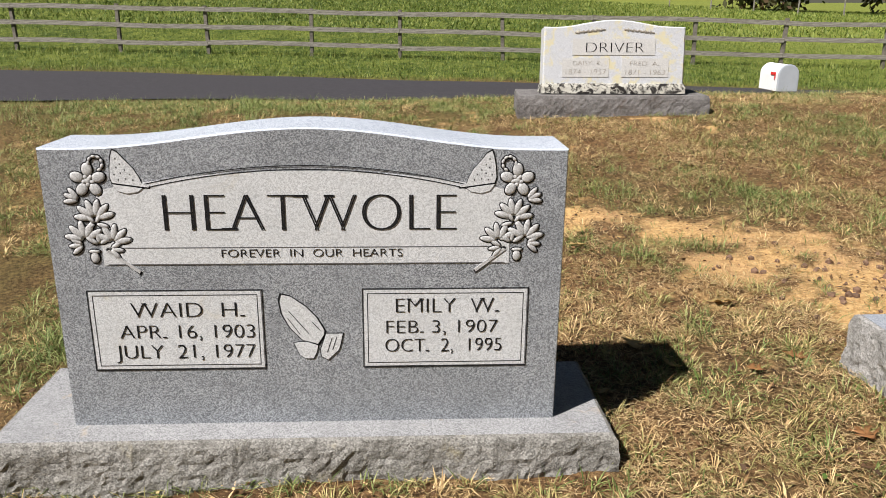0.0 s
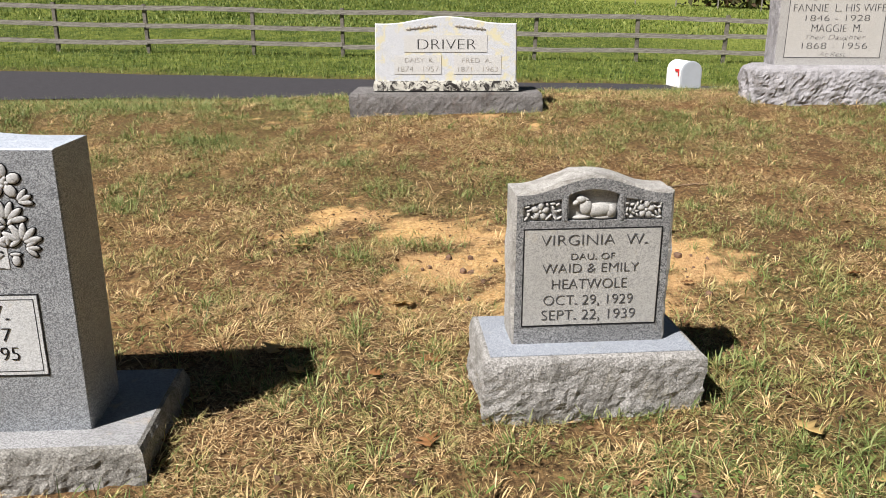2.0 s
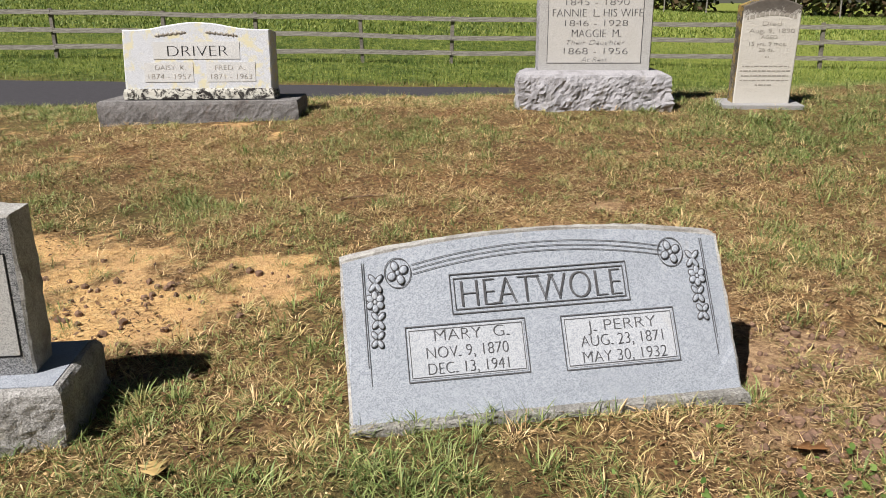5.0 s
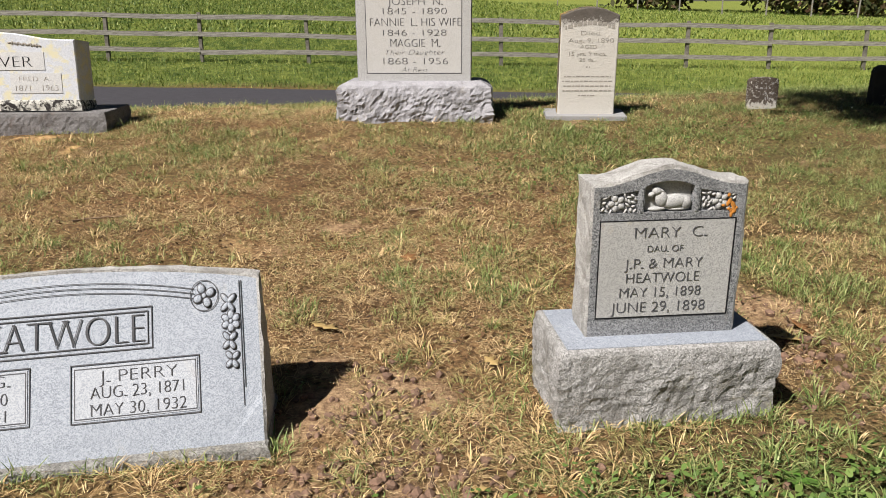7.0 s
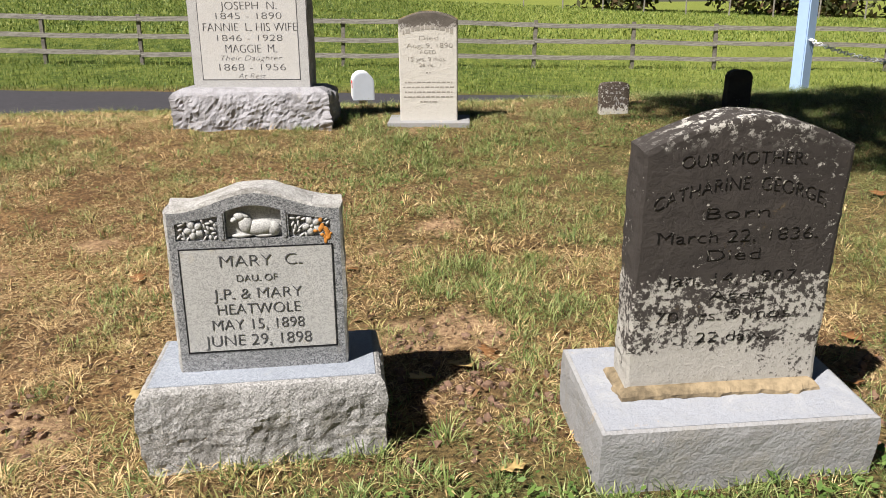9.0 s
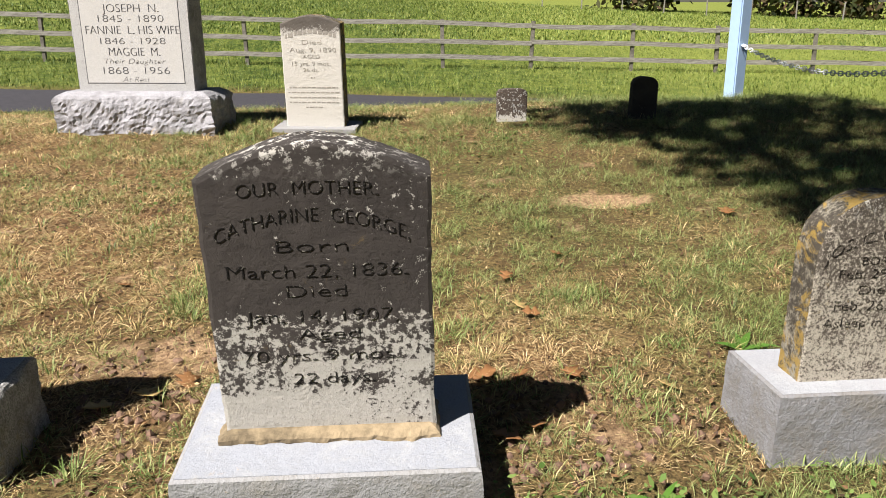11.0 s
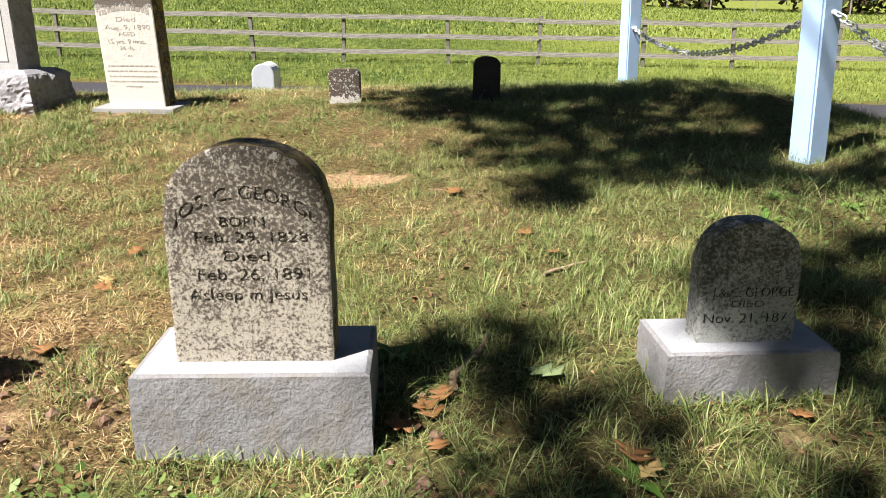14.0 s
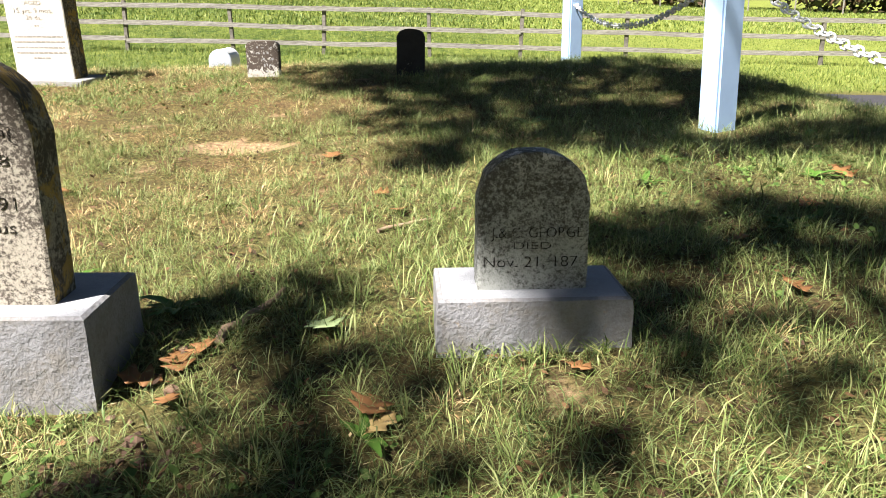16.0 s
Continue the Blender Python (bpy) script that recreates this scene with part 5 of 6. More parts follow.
def shade_oak():
    """The tall oak behind the path whose crown shades the right-hand end of the rows."""
    rs = np.random.RandomState(5)
    base = Vector((6.6, -4.2, gz(6.6, -4.2)))
    t = thing("oak_tree", Matrix.Translation(base), "tall oak with a spreading green crown behind the graves", "tree")
    k = Vector((SUN_TO.x / SUN_TO.z, SUN_TO.y / SUN_TO.z))
    spots = [(9.4, 5.7, 2.0, 1.25, 28), (8.5, 5.0, 1.2, 0.9, 12), (8.0, 6.0, 0.9, 0.55, 7), (11.3, 7.2, 1.2, 0.9, 8), (9.7, 7.5, 0.6, 0.4, 6), (11.6, 5.0, 1.6, 1.6, 14),
             (8.3, 4.35, 0.6, 0.4, 5), (9.4, 4.3, 0.7, 0.4, 7), (7.95, 3.75, 0.2, 0.15, 3), (9.5, 2.75, 0.8, 0.3, 10), (8.26, 2.27, 0.13, 0.10, 5), (8.55, 2.6, 0.3, 0.3, 8), (8.95, 2.65, 0.4, 0.25, 6),
             (8.42, 2.05, 0.22, 0.16, 5, 6), (8.0, 1.74, 0.3, 0.12, 5, 3), (7.5, 2.22, 0.2, 0.14, 6, 6), (7.6, 1.95, 0.22, 0.2, 7, 5), (7.5, 1.66, 0.22, 0.16, 6, 4), (9.9, 2.2, 0.6, 0.3, 3), (11.8, 2.3, 1.2, 1.0, 8), (7.33, 1.5, 0.18, 0.08, 3)]
    cs, rr, cnt = [], [], []
    for sx, sy, rx, ry, n, *thin in spots:
        for i in range(n):
            a, q = rs.rand() * 6.283, math.sqrt(rs.rand())
            h = 7.6 + 3.2 * rs.rand()
            gx, gy = sx + rx * q * math.cos(a), sy + ry * q * math.sin(a)
            cs.append((gx + k.x * h - base.x, gy + k.y * h - base.y, h + (0.46 if sy < 3.8 else 0.6) - base.z))
            low = sy < 3.8
            rr.append((0.13 + 0.09 * rs.rand()) if low else (0.36 + 0.3 * rs.rand()))
            cnt.append(thin[0] if thin else 13 if low else 62)
    v, f = cards(cs, rr, cnt, 0.11, rs)
    v = v[clear_sky(v.reshape(-1, 4, 3).mean(1) + np.array(base), k)]
    f = np.arange(len(v)).reshape(-1, 4)
    ob = new("crown", mesh_np("crown", v, f, M_CROWN))
    ob.parent = t
    tagged(ob, "leafy green crown with gaps")
    bm = bmesh.new()
    top = Vector((-1.2, 1.2, 7.6))
    limb(bm, [Vector((0, 0, -0.2)), Vector((0.05, 0.0, 0.5)), Vector((-0.1, 0.1, 3.0)), Vector((-0.5, 0.5, 5.5)), top], [0.5, 0.36, 0.3, 0.24, 0.14], 12)
    part("trunk", bm, M_BARK, t)
    for i in range(0, len(cs), 9):
        c = Vector(cs[i])
        s = Vector((-0.1, 0.1, 3.0)).lerp(top, 0.3 + 0.7 * rs.rand())
        bm = bmesh.new()
        mid = s.lerp(c, 0.5) + Vector((0, 0, 0.4))
        limb(bm, [s, mid, c], [0.035, 0.022, 0.008], 6)
        part("limb", bm, M_BARK, t)


shade_oak()


def far_woods():
    rs = np.random.RandomState(8)
    n = 260
    u = rs.rand(n)
    x = 25 + 70 * u
    y = 69 - 0.38 * (x - 22) + 6 * rs.rand(n)
    h = 0.5 + 7 * rs.rand(n) ** 1.3
    z = lawn_z(x, y)
    v, f = cards(np.stack([x, y, z + h], -1), 1.3 + 1.2 * rs.rand(n), 70, 0.34, rs, 0.9)
    tagged(new("woods", mesh_np("woods", v, f, M_WOODS)), "dark autumn woods edge beyond the pasture", "woods", kind="stuff")
    for i in range(16):
        px = 19 + 3.1 * i
        py = 66.2 - 0.38 * (px - 22)
        bm = box(bmesh.new(), -0.045, 0.045, -0.045, 0.045, -0.2, 1.35, 0.01)
        ob = part("fence_post", bm, M_BOARD, None, "", pose(px, py, gz(px, py), 0, 2 * math.sin(i * 3.0), 0))
        tagged(ob, "pale wooden wire-fence post at the woods edge", "post", "far wire fence posts")


far_woods()

# ---- grass ----
KEEP = [(-0.33, 1.83, 0.76, 0.23), (1.52, 1.985, 0.305, 0.145), (3.02, 2.03, 0.53, 0.15), (4.577, 2.09, 0.30, 0.15), (5.67, 1.90, 0.33, 0.20),
        (6.967, 2.02, 0.255, 0.145), (8.058, 2.12, 0.20, 0.11), (1.26, 5.96, 0.70, 0.26), (4.12, 5.91, 0.53, 0.26), (5.31, 5.67, 0.29, 0.13), (6.69, 5.79, 0.11, 0.04), (7.655, 5.83, 0.1, 0.04)]


def clear_of(x, y):
    ok = np.ones(len(x), bool)
    for cx, cy, hx, hy in KEEP:
        ok &= ~((np.abs(x - cx) < hx) & (np.abs(y - cy) < hy))
    return ok


def ground_top(x, y):
    z = lawn_z(x, y)
    z = z + 0.035 * (vn(x, y, 1.3, 21) - 0.5) + 0.02 * (vn(x, y, 5.0, 22) - 0.5) + 0.012 * (vn(x, y, 14.0, 23) - 0.5)
    return z - 0.05 * np.exp(-(((x - 6.93) / 0.25) ** 2 + ((y - 4.15) / 0.15) ** 2))


def blades(x, y, length, width, lie, rs, bent=True, way=None):
    """Blade triangles or bent strips at points; lie: how far they lean over (0 upright, 1 flat)."""
    n = len(x)
    z = ground_top(x, y) - 0.004
    p = np.stack([x, y, z], -1)
    a = rs.rand(n) * 6.283
    side = np.stack([np.cos(a), np.sin(a), np.zeros(n)], -1)
    b = a + 1.5708 + rs.normal(size=n) * 0.5
    if way is not None:
        b = way + rs.normal(size=n) * 0.35
        side = np.stack([-np.sin(b), np.cos(b), np.zeros(n)], -1)
    th = np.clip(lie, 0, 1) * 1.5
    fwd = np.stack([np.cos(b) * np.sin(th), np.sin(b) * np.sin(th), np.cos(th)], -1)
    th2 = np.clip(th + 0.25 + 0.5 * rs.rand(n), 0, 1.75)
    fwd2 = np.stack([np.cos(b) * np.sin(th2), np.sin(b) * np.sin(th2), np.cos(th2)], -1)
    L, w = length[:, None], width[:, None]
    if not bent:
        v = np.stack([p - side * w, p + side * w, p + fwd * L], 1).reshape(-1, 3)
        return v, np.arange(3 * n).reshape(n, 3)
    m = p + fwd * L * 0.5
    t = m + fwd2 * L * 0.5
    v = np.stack([p, m + side * w, m - side * w, t], 1).reshape(-1, 3)
    i = np.arange(n)[:, None] * 4
    f = np.concatenate([i + np.array([[0, 1, 2]]), i + np.array([[2, 1, 3]])], 0)
    return v, f


def scatter(rs, n, x0, x1, y0, y1):
    return x0 + (x1 - x0) * rs.rand(n), y0 + (y1 - y0) * rs.rand(n)


def lawn():
    rs = np.random.RandomState(3)
    zones = [(-1.6, 10.2, 1.0, 3.2, 9500, True, 1.15), (-3.0, 11.0, 3.2, 7.4, 9500, True, 1.2), (-9.0, -3.0, 3.2, 7.4, 2200, False, 1.6), (-10, 14.0, 7.4, 11.5, 1700, False, 1.5), (-4.0, 12.0, -3.0, 1.0, 1500, False, 1.7)]
    sets = {"green": [], "straw": [], "olive": []}
    for x0, x1, y0, y1, dens, bent, big in zones:
        n = int((x1 - x0) * (y1 - y0) * dens)
        x, y = scatter(rs, n, x0, x1, y0, y1)
        bare, green = bareness(x, y), greenness(x, y)
        patch = 0.5 * vn(x, y, 4.5, 31) + 0.5 * vn(x, y, 12.0, 33)
        clump = smooth(patch, 0.36, 0.64)
        lush = np.clip(smooth(x, 6.0, 8.0) + (y < 1.75) * (x > 2.6) * 0.6, 0, 1)
        ny = np.interp(x, NEAR_X, NEAR_Y)
        keep = (rs.rand(n) > bare * 0.9) & (rs.rand(n) < (0.16 + 0.84 * clump) * (1 - lush) + lush * (0.55 + 0.45 * clump)) & clear_of(x, y) & (y < ny - 0.05)
        x, y, green, clump = x[keep], y[keep], green[keep], clump[keep]
        green = np.clip(green + 1.1 * (0.6 * vn(x, y, 5.5, 36) + 0.4 * vn(x, y, 15.0, 37) - 0.5), 0, 1)
        pick = rs.rand(len(x))
        isg = pick < green ** 0.8 * 0.95
        iso = (~isg) & (rs.rand(len(x)) < 0.25 + 0.25 * smooth(x, 4.0, 6.0))
        iss = ~(isg | iso)
        for key, sel, ln, wd, lie in (("green", isg, 0.040, 0.0014, 0.58), ("straw", iss, 0.028, 0.0010, 0.84), ("olive", iso, 0.038, 0.0013, 0.72)):
            q = sel.sum()
            tall = 1.0 + 0.6 * (green[sel] > 0.75) * rs.rand(q)
            v, f = blades(x[sel], y[sel], ln * big * (0.45 + 1.0 * rs.rand(q)) * (0.5 + 0.75 * clump[sel]) * tall, wd * big * (0.7 + 0.6 * rs.rand(q)) * (1 - 0.5 * smooth(x[sel], 4.8, 6.8)), lie + 0.22 * rs.normal(size=q), rs, bent)
            sets[key].append((v, f))
    mats = {"green": (M_GREEN, "green_grass", "short green grass blades"), "straw": (M_STRAW, "dry_grass", "dry straw-coloured grass blades"), "olive": (M_OLIVE, "fading_grass", "half-dry olive grass blades")}
    for key, lst in sets.items():
        off = 0
        vs, fs = [], []
        for v, f in lst:
            vs.append(v)
            fs.append(f + off)
            off += len(v)
        mat, name, label = mats[key]
        tagged(new(name, mesh_np(name, np.concatenate(vs), np.concatenate(fs), mat)), label, "grass", kind="stuff")


lawn()


def thatch():
    """Dead stems lying flat over the dry parts of the lawn."""
    rs = np.random.RandomState(14)
    vs, fs, off = [], [], 0
    for x0, x1, y0, y1, dens, big in ((-1.6, 8.5, 1.0, 3.2, 15000, 0.72), (-3.0, 9.0, 3.2, 6.8, 6500, 1.0)):
        n = int((x1 - x0) * (y1 - y0) * dens)
        x, y = scatter(rs, n, x0, x1, y0, y1)
        patch = smooth(0.35 * vn(x, y, 1.7, 41) + 0.35 * vn(x, y, 5.0, 42) + 0.3 * vn(x, y, 13.0, 43), 0.44, 0.62)
        keep = (rs.rand(n) < 1.0 * patch * np.clip(1.1 - 1.25 * greenness(x, y), 0.04, 1) * (1 - 0.55 * smooth(x, 4.8, 6.0))) & (rs.rand(n) > 0.8 * bareness(x, y)) & clear_of(x, y)
        x, y = x[keep], y[keep]
        n = len(x)
        v, f = blades(x, y, big * (0.015 + 0.055 * rs.rand(n) ** 2), big * (0.0008 + 0.0012 * rs.rand(n)), 0.97 + 0.1 * rs.normal(size=n), rs, False)
        v[:, 2] += np.repeat(0.003 + 0.022 * rs.rand(n), 3)
        vs.append(v)
        fs.append(f + off)
        off += len(v)
    tagged(new("dead_thatch", mesh_np("dead_thatch", np.concatenate(vs), np.concatenate(fs), M_THATCH)), "dead flattened straw lying over dry ground", "grass", kind="stuff")


thatch()


def tussocks():
    """The turf's small bunches: blades fanning out of one root, each bunch green, fading or dry."""
    rs = np.random.RandomState(77)
    sets = {"green": [], "straw": [], "olive": []}
    for x0, x1, y0, y1, dens, per, big in ((-1.5, 9.8, 1.05, 3.2, 400, 30, 1.2), (-3.0, 10.5, 3.2, 7.0, 190, 24, 1.4)):
        n = int((x1 - x0) * (y1 - y0) * dens)
        x, y = scatter(rs, n, x0, x1, y0, y1)
        ok = (rs.rand(n) > bareness(x, y) * 0.93) & (rs.rand(n) < 0.25 + 1.5 * vn(x, y, 2.4, 61) * vn(x, y, 0.9, 62) * 1.6)
        x, y = x[ok], y[ok]
        g = np.clip(greenness(x, y) * 0.85 + 0.9 * (vn(x, y, 3.3, 63) - 0.5), 0, 1)
        pick = rs.rand(len(x))
        kind = np.where(pick < g, 0, np.where(rs.rand(len(x)) < 0.4, 2, 1))
        for q, key in enumerate(("green", "straw", "olive")):
            cx, cy = x[kind == q], y[kind == q]
            m = len(cx)
            size = (0.5 + 0.9 * rs.rand(m) ** 1.5) * big
            way = rs.rand(m * per) * 6.283
            size = np.repeat(size, per)
            rad = 0.024 * size * rs.rand(m * per)
            bx, by = np.repeat(cx, per) + rad * np.cos(way), np.repeat(cy, per) + rad * np.sin(way)
            ok = clear_of(bx, by)
            bx, by, size, way = bx[ok], by[ok], size[ok], way[ok]
            k = len(bx)
            lie = (0.42 if q == 0 else 0.66 if q == 1 else 0.54) + 0.2 * rs.normal(size=k)
            sets[key].append(blades(bx, by, 0.042 * size * (0.45 + 0.8 * rs.rand(k)), 0.0012 * size * (0.6 + 0.7 * rs.rand(k)) * (1 - 0.4 * smooth(bx, 4.8, 6.8)), lie, rs, True, way))
    mats = {"green": (M_GREEN, "green_turf", "bunches of short green turf"), "straw": (M_STRAW, "dry_turf", "bunches of dry straw-coloured turf"), "olive": (M_OLIVE, "fading_turf", "bunches of half-dry olive turf")}
    for key, lst in sets.items():
        vs, fs, off = [], [], 0
        for v, f in lst:
            vs.append(v)
            fs.append(f + off)
            off += len(v)
        mat, name, label = mats[key]
        tagged(new(name, mesh_np(name, np.concatenate(vs), np.concatenate(fs), mat)), label, "grass", kind="stuff")


tussocks()


def tufts():
    """Taller tufts: at the foot of stones, and scattered bunches."""
    rs = np.random.RandomState(12)
    xs, ys, ln = [], [], []
    spots = [(x, y, 0.085, 0.075, 170) for x, y in ((1.05, 3.16), (1.17, 3.12), (5.08, 2.97), (5.44, 2.99), (5.49, 2.65), (6.0, 2.63), (6.44, 2.24), (7.87, 4.25), (2.62, 3.3), (3.55, 2.75), (4.25, 2.85), (5.55, 2.7), (5.2, 3.1), (5.95, 3.0), (6.5, 2.1), (6.55, 2.9), (8.9, 3.9), (9.3, 3.6), (9.5, 4.0), (8.8, 4.6), (9.05, 4.05))]
    for cx, cy, hx, hy in KEEP[:7]:
        for i in range(46):
            spots.append((cx + hx * rs.uniform(-1, 1), cy - hy - 0.02 * rs.rand(), 0.03, 0.06, 9))
        for i in range(12):
            spots.append((cx + hx + 0.02 * rs.rand(), cy + hy * rs.uniform(-1, 1), 0.03, 0.055, 8))
    for i in range(46):
        spots.append((rs.uniform(-0.5, 7.2), rs.uniform(2.1, 4.6), 0.055, 0.055, 110))
    for i in range(260):
        spots.append((rs.uniform(2.5, 10), rs.uniform(0.9, 1.6), 0.06, 0.06, 14))
    for i in range(420):
        spots.append((rs.uniform(7.4, 10.5), rs.uniform(1.0, 6.8), 0.08, 0.06, 13))
    for i in range(520):
        spots.append((rs.uniform(7.3, 10.2), rs.uniform(1.1, 2.9), 0.07, 0.075, 20))
    for i in range(170):
        spots.append((rs.uniform(8.4, 10.2), rs.uniform(2.2, 4.4), 0.05, 0.12, 9))
    for cx, cy, r, l, n in spots:
        xs.append(cx + r * rs.normal(size=n) * 0.6)
        ys.append(cy + r * rs.normal(size=n) * 0.6)
        ln.append(np.full(n, l))
    x, y, l = np.concatenate(xs), np.concatenate(ys), np.concatenate(ln)
    ok = clear_of(x, y) & (rs.rand(len(x)) > bareness(x, y))
    x, y, l = x[ok], y[ok], l[ok]
    n = len(x)
    v, f = blades(x, y, l * (0.5 + 0.9 * rs.rand(n)), 0.0014 * (0.7 + 0.7 * rs.rand(n)), 0.46 + 0.22 * rs.normal(size=n), rs, True)
    tagged(new("grass_tufts", mesh_np("grass_tufts", v, f, M_GREEN)), "longer green grass tufts round the stones", "grass", kind="stuff")


tufts()


def verge_and_field():
    rs = np.random.RandomState(21)
    n = 130000
    x, y = scatter(rs, n, -22, 30, 12.5, 33)
    fy = np.interp(x, NEAR_X, FAR_Y)
    ok = y > fy + 0.1
    x, y = x[ok], y[ok]
    n = len(x)
    line = np.exp(-((y - 23.3) / 0.5) ** 2)
    v, f = blades(x, y, (0.05 + 0.08 * rs.rand(n)) * (1 + 1.6 * line), 0.005 + 0.005 * rs.rand(n), 0.45 + 0.2 * rs.normal(size=n), rs, False)
    x2, y2 = scatter(rs, 80000, -30, 45, 33, 72)
    n2 = len(x2)
    v2, f2 = blades(x2, y2, 0.08 + 0.14 * rs.rand(n2), 0.018 + 0.02 * rs.rand(n2), 0.4 + 0.2 * rs.normal(size=n2), rs, False)
    v, f, at = np.concatenate([v, v2]), np.concatenate([f, f2 + len(v)]), np.concatenate([x, x2])
    # More blades take the lit colour with growing x.
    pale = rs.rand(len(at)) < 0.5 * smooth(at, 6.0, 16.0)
    for sel, name, mat, label in ((~pale, "pasture_grass", M_FIELD, "bright green pasture and verge grass"), (pale, "meadow_grass", M_FIELD_LIT, "pasture grass with brighter sun put into its yellow-green")):
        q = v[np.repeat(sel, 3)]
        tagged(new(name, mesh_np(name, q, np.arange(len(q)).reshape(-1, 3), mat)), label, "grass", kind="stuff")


verge_and_field()


def oak_leaf_bm(size, curl, seed):
    """A lobed oak leaf with a curled blade and a midrib."""
    rnd = random.Random(seed)
    bm = bmesh.new()
    L = [i / 20 for i in range(21)]
    lobe = lambda l: (0.10 + 0.30 * math.sin(math.pi * min(1, l * 0.92)) ** 1.2) * (0.68 + 0.32 * math.cos(6.283 * (2.9 * l - 0.15)))
    W = [0.012 if l < 0.14 else lobe(l) * (1 if l < 0.95 else 0.5) for l in L]
    rows = []
    for l, w in zip(L, W):
        row = []
        for s in (-1, 0, 1):
            w2 = w * rnd.uniform(0.92, 1.08)
            z = curl * ((abs(s) * w2) ** 1.3 + 0.5 * (l - 0.4) ** 2) + rnd.uniform(0, 0.012)
            row.append(bm.verts.new((s * w2 * size, (l - 0.5 + 0.08 * abs(s)) * size, z * size + 0.004)))
        rows.append(row)
    for a, b in zip(rows, rows[1:]):
        for i in (0, 1):
            bm.faces.new((a[i], a[i + 1], b[i + 1], b[i])).smooth = True
    r = bmesh.ops.extrude_face_region(bm, geom=bm.faces[:])
    for e in r["geom"]:
        if isinstance(e, bmesh.types.BMVert):
            e.co.z -= 0.0012
    bmesh.ops.recalc_face_normals(bm, faces=bm.faces[:])
    return bm


def fallen_leaves():
    rnd = random.Random(6)
    spots = [(7.61, 2.15, "g", 0.13), (7.33, 2.04, "b", 0.11), (7.37, 2.1, "b", 0.1), (7.29, 1.97, "b", 0.11), (7.36, 1.9, "b", 0.08), (6.17, 2.05, "b", 0.1), (6.33, 2.29, "b", 0.1), (7.75, 1.82, "b", 0.13), (5.2, 2.42, "b", 0.12), (3.6, 1.7, "b", 0.11), (4.2, 1.67, "b", 0.11), (3.66, 2.6, "t", 0.12), (2.05, 1.75, "t", 0.1), (0.59, 3.14, "t", 0.11), (0.61, 2.29, "t", 0.11), (7.42, 3.78, "b", 0.13), (5.1, 2.35, "t", 0.13),
             (5.0, 2.3, "t", 0.12), (6.05, 2.3, "b", 0.12), (6.1, 2.0, "b", 0.11), (3.6, 1.45, "b", 0.12), (4.15, 1.55, "b", 0.11), (2.15, 1.55, "t", 0.1), (2.3, 1.5, "b", 0.1), (1.0, 2.6, "t", 0.12), (3.3, 2.75, "g", 0.1),
             (9.0, 2.9, "b", 0.12), (9.3, 3.3, "b", 0.13), (8.7, 2.3, "b", 0.1), (0.95, 2.1, "b", 0.06), (1.1, 1.75, "b", 0.1), (3.95, 3.2, "b", 0.1), (6.3, 2.75, "b", 0.09), (6.25, 3.1, "b", 0.09), (9.1, 2.4, "b", 0.09)]
    for i in range(34):
        spots.append((rnd.uniform(0.2, 9.6), rnd.uniform(1.1, 3.6), rnd.choice("bbt"), rnd.uniform(0.05, 0.09)))
    label = {"b": "curled brown fallen oak leaf on the grass", "t": "pale tan fallen oak leaf on the grass", "g": "fallen green oak leaf on the grass"}
    mats = {"b": M_DRYLEAF, "t": M_TANLEAF, "g": M_GREENLEAF}
    for i, (x, y, c, s) in enumerate(spots):
        if not clear_of(np.array([x]), np.array([y]))[0]:
            continue
        z = float(ground_top(np.array([x]), np.array([y]))[0]) + 0.012
        ob = part("fallen_leaf", oak_leaf_bm(s * 0.88, rnd.uniform(0.15, 0.6), i), mats[c], None, "", pose(x, y, z, rnd.uniform(-15, 15), rnd.uniform(-15, 15), rnd.uniform(0, 360)))
        tagged(ob, label[c], "leaf", "fallen oak leaves")


fallen_leaves()


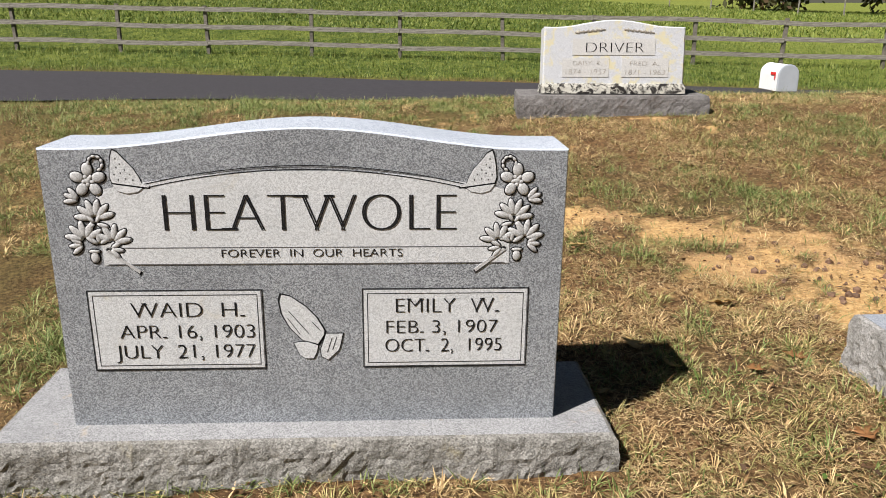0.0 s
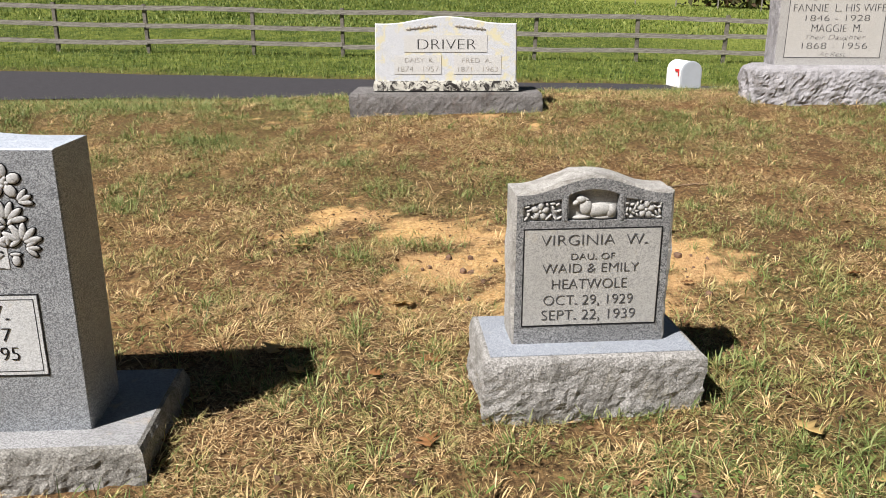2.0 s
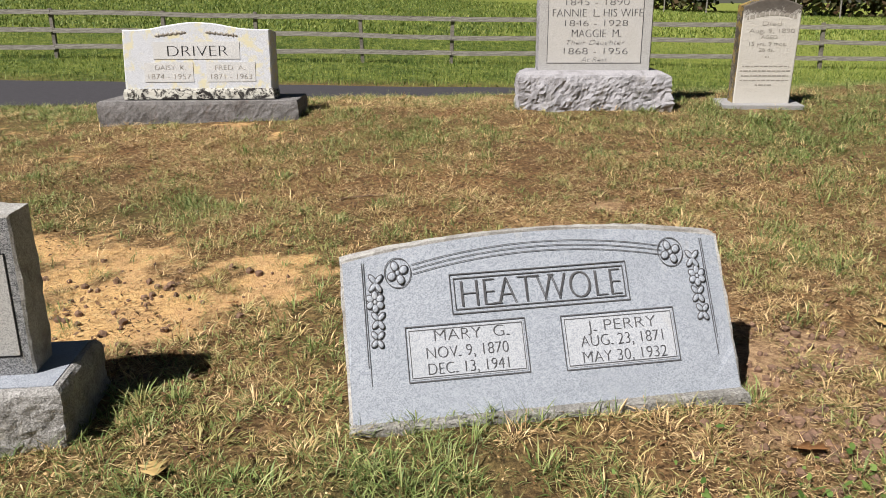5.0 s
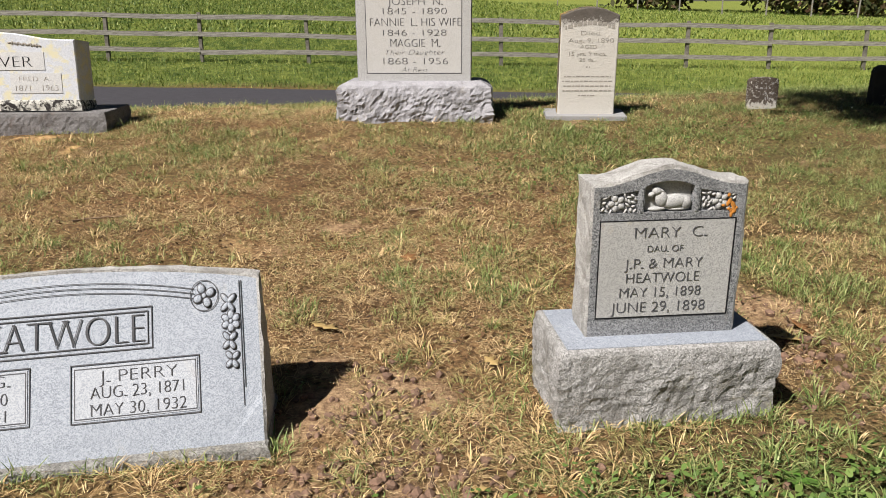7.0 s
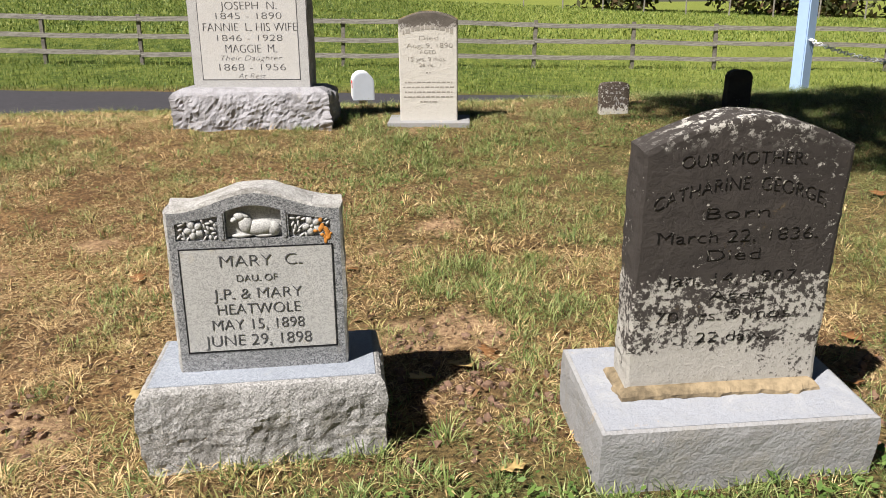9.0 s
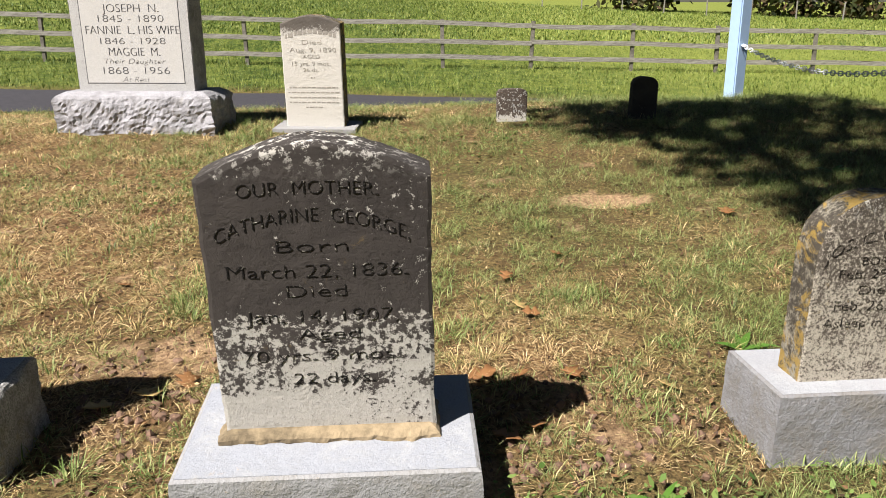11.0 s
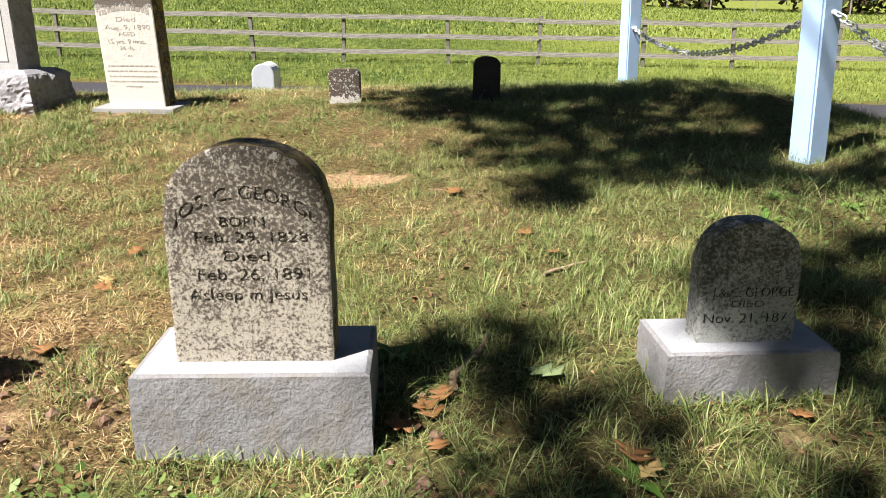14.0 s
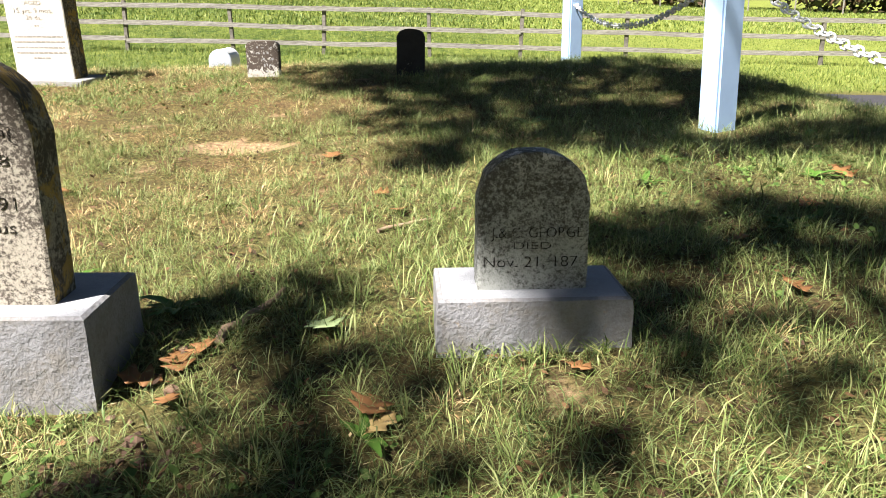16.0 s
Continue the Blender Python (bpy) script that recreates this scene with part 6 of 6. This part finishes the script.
def clods_and_sticks():
    rs = np.random.RandomState(33)
    bm = bmesh.new()
    areas = [(3.8, 2.05, 0.22, 0.3, 160), (3.85, 1.72, 0.3, 0.16, 240), (5.1, 2.2, 0.25, 0.25, 120), (6.2, 1.95, 0.3, 0.35, 170), (7.33, 1.72, 0.12, 0.2, 60), (5.0, 2.45, 0.2, 0.15, 60), (1.6, 2.8, 0.5, 0.35, 90), (4.6, 1.6, 0.9, 0.15, 60), (2.0, 1.35, 0.7, 0.15, 60)]
    for cx, cy, rx, ry, n in areas:
        for i in range(n):
            x, y = cx + rx * rs.normal() * 0.6, cy + ry * rs.normal() * 0.6
            r = 0.005 + 0.013 * rs.rand() ** 1.5
            z = float(ground_top(np.array([x]), np.array([y]))[0])
            g = bmesh.ops.create_icosphere(bm, subdivisions=1, radius=r)
            for v in g["verts"]:
                v.co = v.co * (0.65 + 0.6 * rs.rand()) + Vector((x, y, z + r * 0.3))
    tagged(part("soil_clods", bm, M_CLOD), "small dark clods of earth and nuts in bare patches", "clods", kind="stuff")
    for a, b, r in (((7.38, 2.12), (7.49, 2.36), 0.010), ((3.98, 3.82), (4.16, 3.9), 0.005), ((2.35, 3.9), (2.6, 3.98), 0.004), ((7.0, 1.55), (6.75, 1.45), 0.003), ((7.7, 2.76), (7.84, 2.84), 0.006)):
        bm = bmesh.new()
        pts = []
        for i in range(7):
            u = i / 6
            x, y = a[0] + (b[0] - a[0]) * u + 0.008 * rs.normal(), a[1] + (b[1] - a[1]) * u + 0.008 * rs.normal()
            pts.append(Vector((x, y, float(ground_top(np.array([x]), np.array([y]))[0]) + 0.004 + r)))
        limb(bm, pts, [r * (1.1 - 0.08 * i + 0.1 * rs.rand()) for i in range(7)], 7)
        bm.faces.new(list(bm.verts)[:7])
        tagged(part("stick", bm, M_STICK), "dead brown stick lying on the grass", "stick", "fallen sticks")


clods_and_sticks()


def litter(seed, count, mat, name, label, lift):
    """Crumbs of leaf, straw and bark lying in the dry turf."""
    rs = np.random.RandomState(seed)
    x, y = scatter(rs, count, -1.5, 9.0, 0.9, 5.0)
    w = vn(x, y, 2.3, seed + 1) * vn(x, y, 7.0, seed + 2) * (1 - 0.7 * smooth(x, 5.5, 7.5) * (lift > 0.01))
    ok = (rs.rand(len(x)) < 2.2 * w ** 1.5) & clear_of(x, y) & (rs.rand(len(x)) > 0.5 * (y - 2.5) / 2.5)
    x, y = x[ok], y[ok]
    n = len(x)
    p = np.stack([x, y, ground_top(x, y) + lift + 0.012 * rs.rand(n)], -1)
    a = rs.rand(n) * 6.283
    u = np.stack([np.cos(a), np.sin(a), rs.normal(size=n) * 0.4], -1)
    q = np.stack([-np.sin(a), np.cos(a), rs.normal(size=n) * 0.4], -1)
    s = ((0.003 + 0.009 * rs.rand(n) ** 2) * (0.5 if lift > 0.01 else 0.9))[:, None]
    v = np.stack([p - u * s * 1.4, p + q * s * 0.7, p + u * s * 1.2, p - q * s * 0.6], 1).reshape(-1, 3)
    tagged(new(name, mesh_np(name, v, np.arange(4 * n).reshape(n, 4), mat)), label, "leaf litter", kind="stuff")


litter(51, 85000, M_LITTER, "leaf_litter", "dark crumbs of dead leaf in the turf", 0.006)
litter(57, 38000, M_CRUMB, "straw_crumbs", "pale crumbs of dry straw and leaf in the turf", 0.011)


def weeds():
    """Broad-leaved weeds: rosettes of long leaves in the longer grass, each a plant of its own."""
    rnd = random.Random(19)
    spots = [(9.0, 3.45), (9.2, 3.3), (8.75, 3.55), (9.35, 3.6), (8.6, 3.3), (9.6, 3.1), (8.9, 2.75), (9.4, 2.5), (9.0, 1.9), (8.75, 1.55), (9.15, 1.5), (8.5, 1.3), (6.9, 1.7), (7.1, 1.68), (6.75, 1.66), (7.0, 1.62), (7.2, 1.6), (6.82, 1.58),
             (4.55, 1.62), (4.8, 1.68), (5.0, 1.6), (4.3, 1.55), (4.95, 1.5), (5.15, 1.7), (4.7, 1.45), (3.9, 1.6), (6.4, 1.75), (7.9, 1.55), (7.75, 1.75), (9.5, 4.0), (8.3, 4.4), (6.9, 2.45), (7.25, 2.3)]
    for x, y in spots:
        z = float(ground_top(np.array([x]), np.array([y]))[0])
        bm = bmesh.new()
        root = bm.verts.new((0, 0, 0))
        for i in range(rnd.randint(6, 10)):
            a, L, w = rnd.uniform(0, 6.28), rnd.uniform(0.05, 0.11), rnd.uniform(0.006, 0.012)
            if y < 1.8:
                L, w = L * (0.8 if x > 6.0 else 0.5), w * (0.75 if x > 6.0 else 0.6)
            up = rnd.uniform(0.25, 0.8)
            prev = None
            for j in range(1, 5):
                u = j / 4
                ww = w * (0.3 + 1.4 * math.sin(math.pi * min(0.96, 0.15 + 0.8 * u))) * (1 - 0.6 * u * u)
                c = Vector((math.cos(a) * L * u, math.sin(a) * L * u, L * up * (u - 0.65 * u * u) + 0.004))
                n = Vector((-math.sin(a), math.cos(a), 0))
                row = [bm.verts.new(c - n * ww), bm.verts.new(c - Vector((0, 0, ww * 0.25))), bm.verts.new(c + n * ww)]
                for q in (0, 1):
                    f = bm.faces.new((prev[q], prev[q + 1], row[q + 1], row[q]) if prev else (root, row[q + 1], row[q]))
                    f.smooth = True
                prev = row
        tagged(part("weed", bm, M_WEED, None, "", pose(x, y, z)), "broad-leaved green weed growing in the grass", "weed", "broad-leaved weeds")


weeds()


def small_leaves():
    """Low clover-like leaves in the greener turf."""
    rs = np.random.RandomState(44)
    xs, ys = [], []
    for cx, cy, rx, ry, n in ((4.9, 1.5, 0.9, 0.2, 3200), (3.2, 1.5, 0.6, 0.12, 120), (6.6, 1.6, 0.9, 0.16, 1500), (8.5, 1.5, 0.8, 0.2, 120), (9.0, 3.2, 0.7, 0.6, 900), (6.0, 5.2, 1.0, 0.5, 900), (1.6, 1.5, 0.6, 0.1, 50), (4.6, 4.4, 0.9, 0.5, 500)):
        xs.append(cx + rx * rs.normal(size=n) * 0.6)
        ys.append(cy + ry * rs.normal(size=n) * 0.6)
    x, y = np.concatenate(xs), np.concatenate(ys)
    ok = clear_of(x, y)
    x, y = x[ok], y[ok]
    n = len(x)
    p = np.stack([x, y, ground_top(x, y) + 0.01 + 0.03 * rs.rand(n)], -1)
    a = rs.rand(n) * 6.283
    u = np.stack([np.cos(a), np.sin(a), rs.normal(size=n) * 0.35], -1)
    w = np.stack([-np.sin(a), np.cos(a), rs.normal(size=n) * 0.35], -1)
    s = (0.0045 + 0.007 * rs.rand(n) ** 2)[:, None]
    v = np.stack([p - u * s * 1.3, p - u * s * 0.3 + w * s * 0.75, p + u * s * 1.1 + w * s * 0.3, p + u * s * 1.3, p + u * s * 1.0 - w * s * 0.4, p - u * s * 0.3 - w * s * 0.75], 1).reshape(-1, 3)
    f = np.arange(6 * n).reshape(n, 6)
    tagged(new("clover", mesh_np("clover", v, f, M_CLOVER)), "small broad green leaves among the grass", "clover", kind="stuff")


small_leaves()
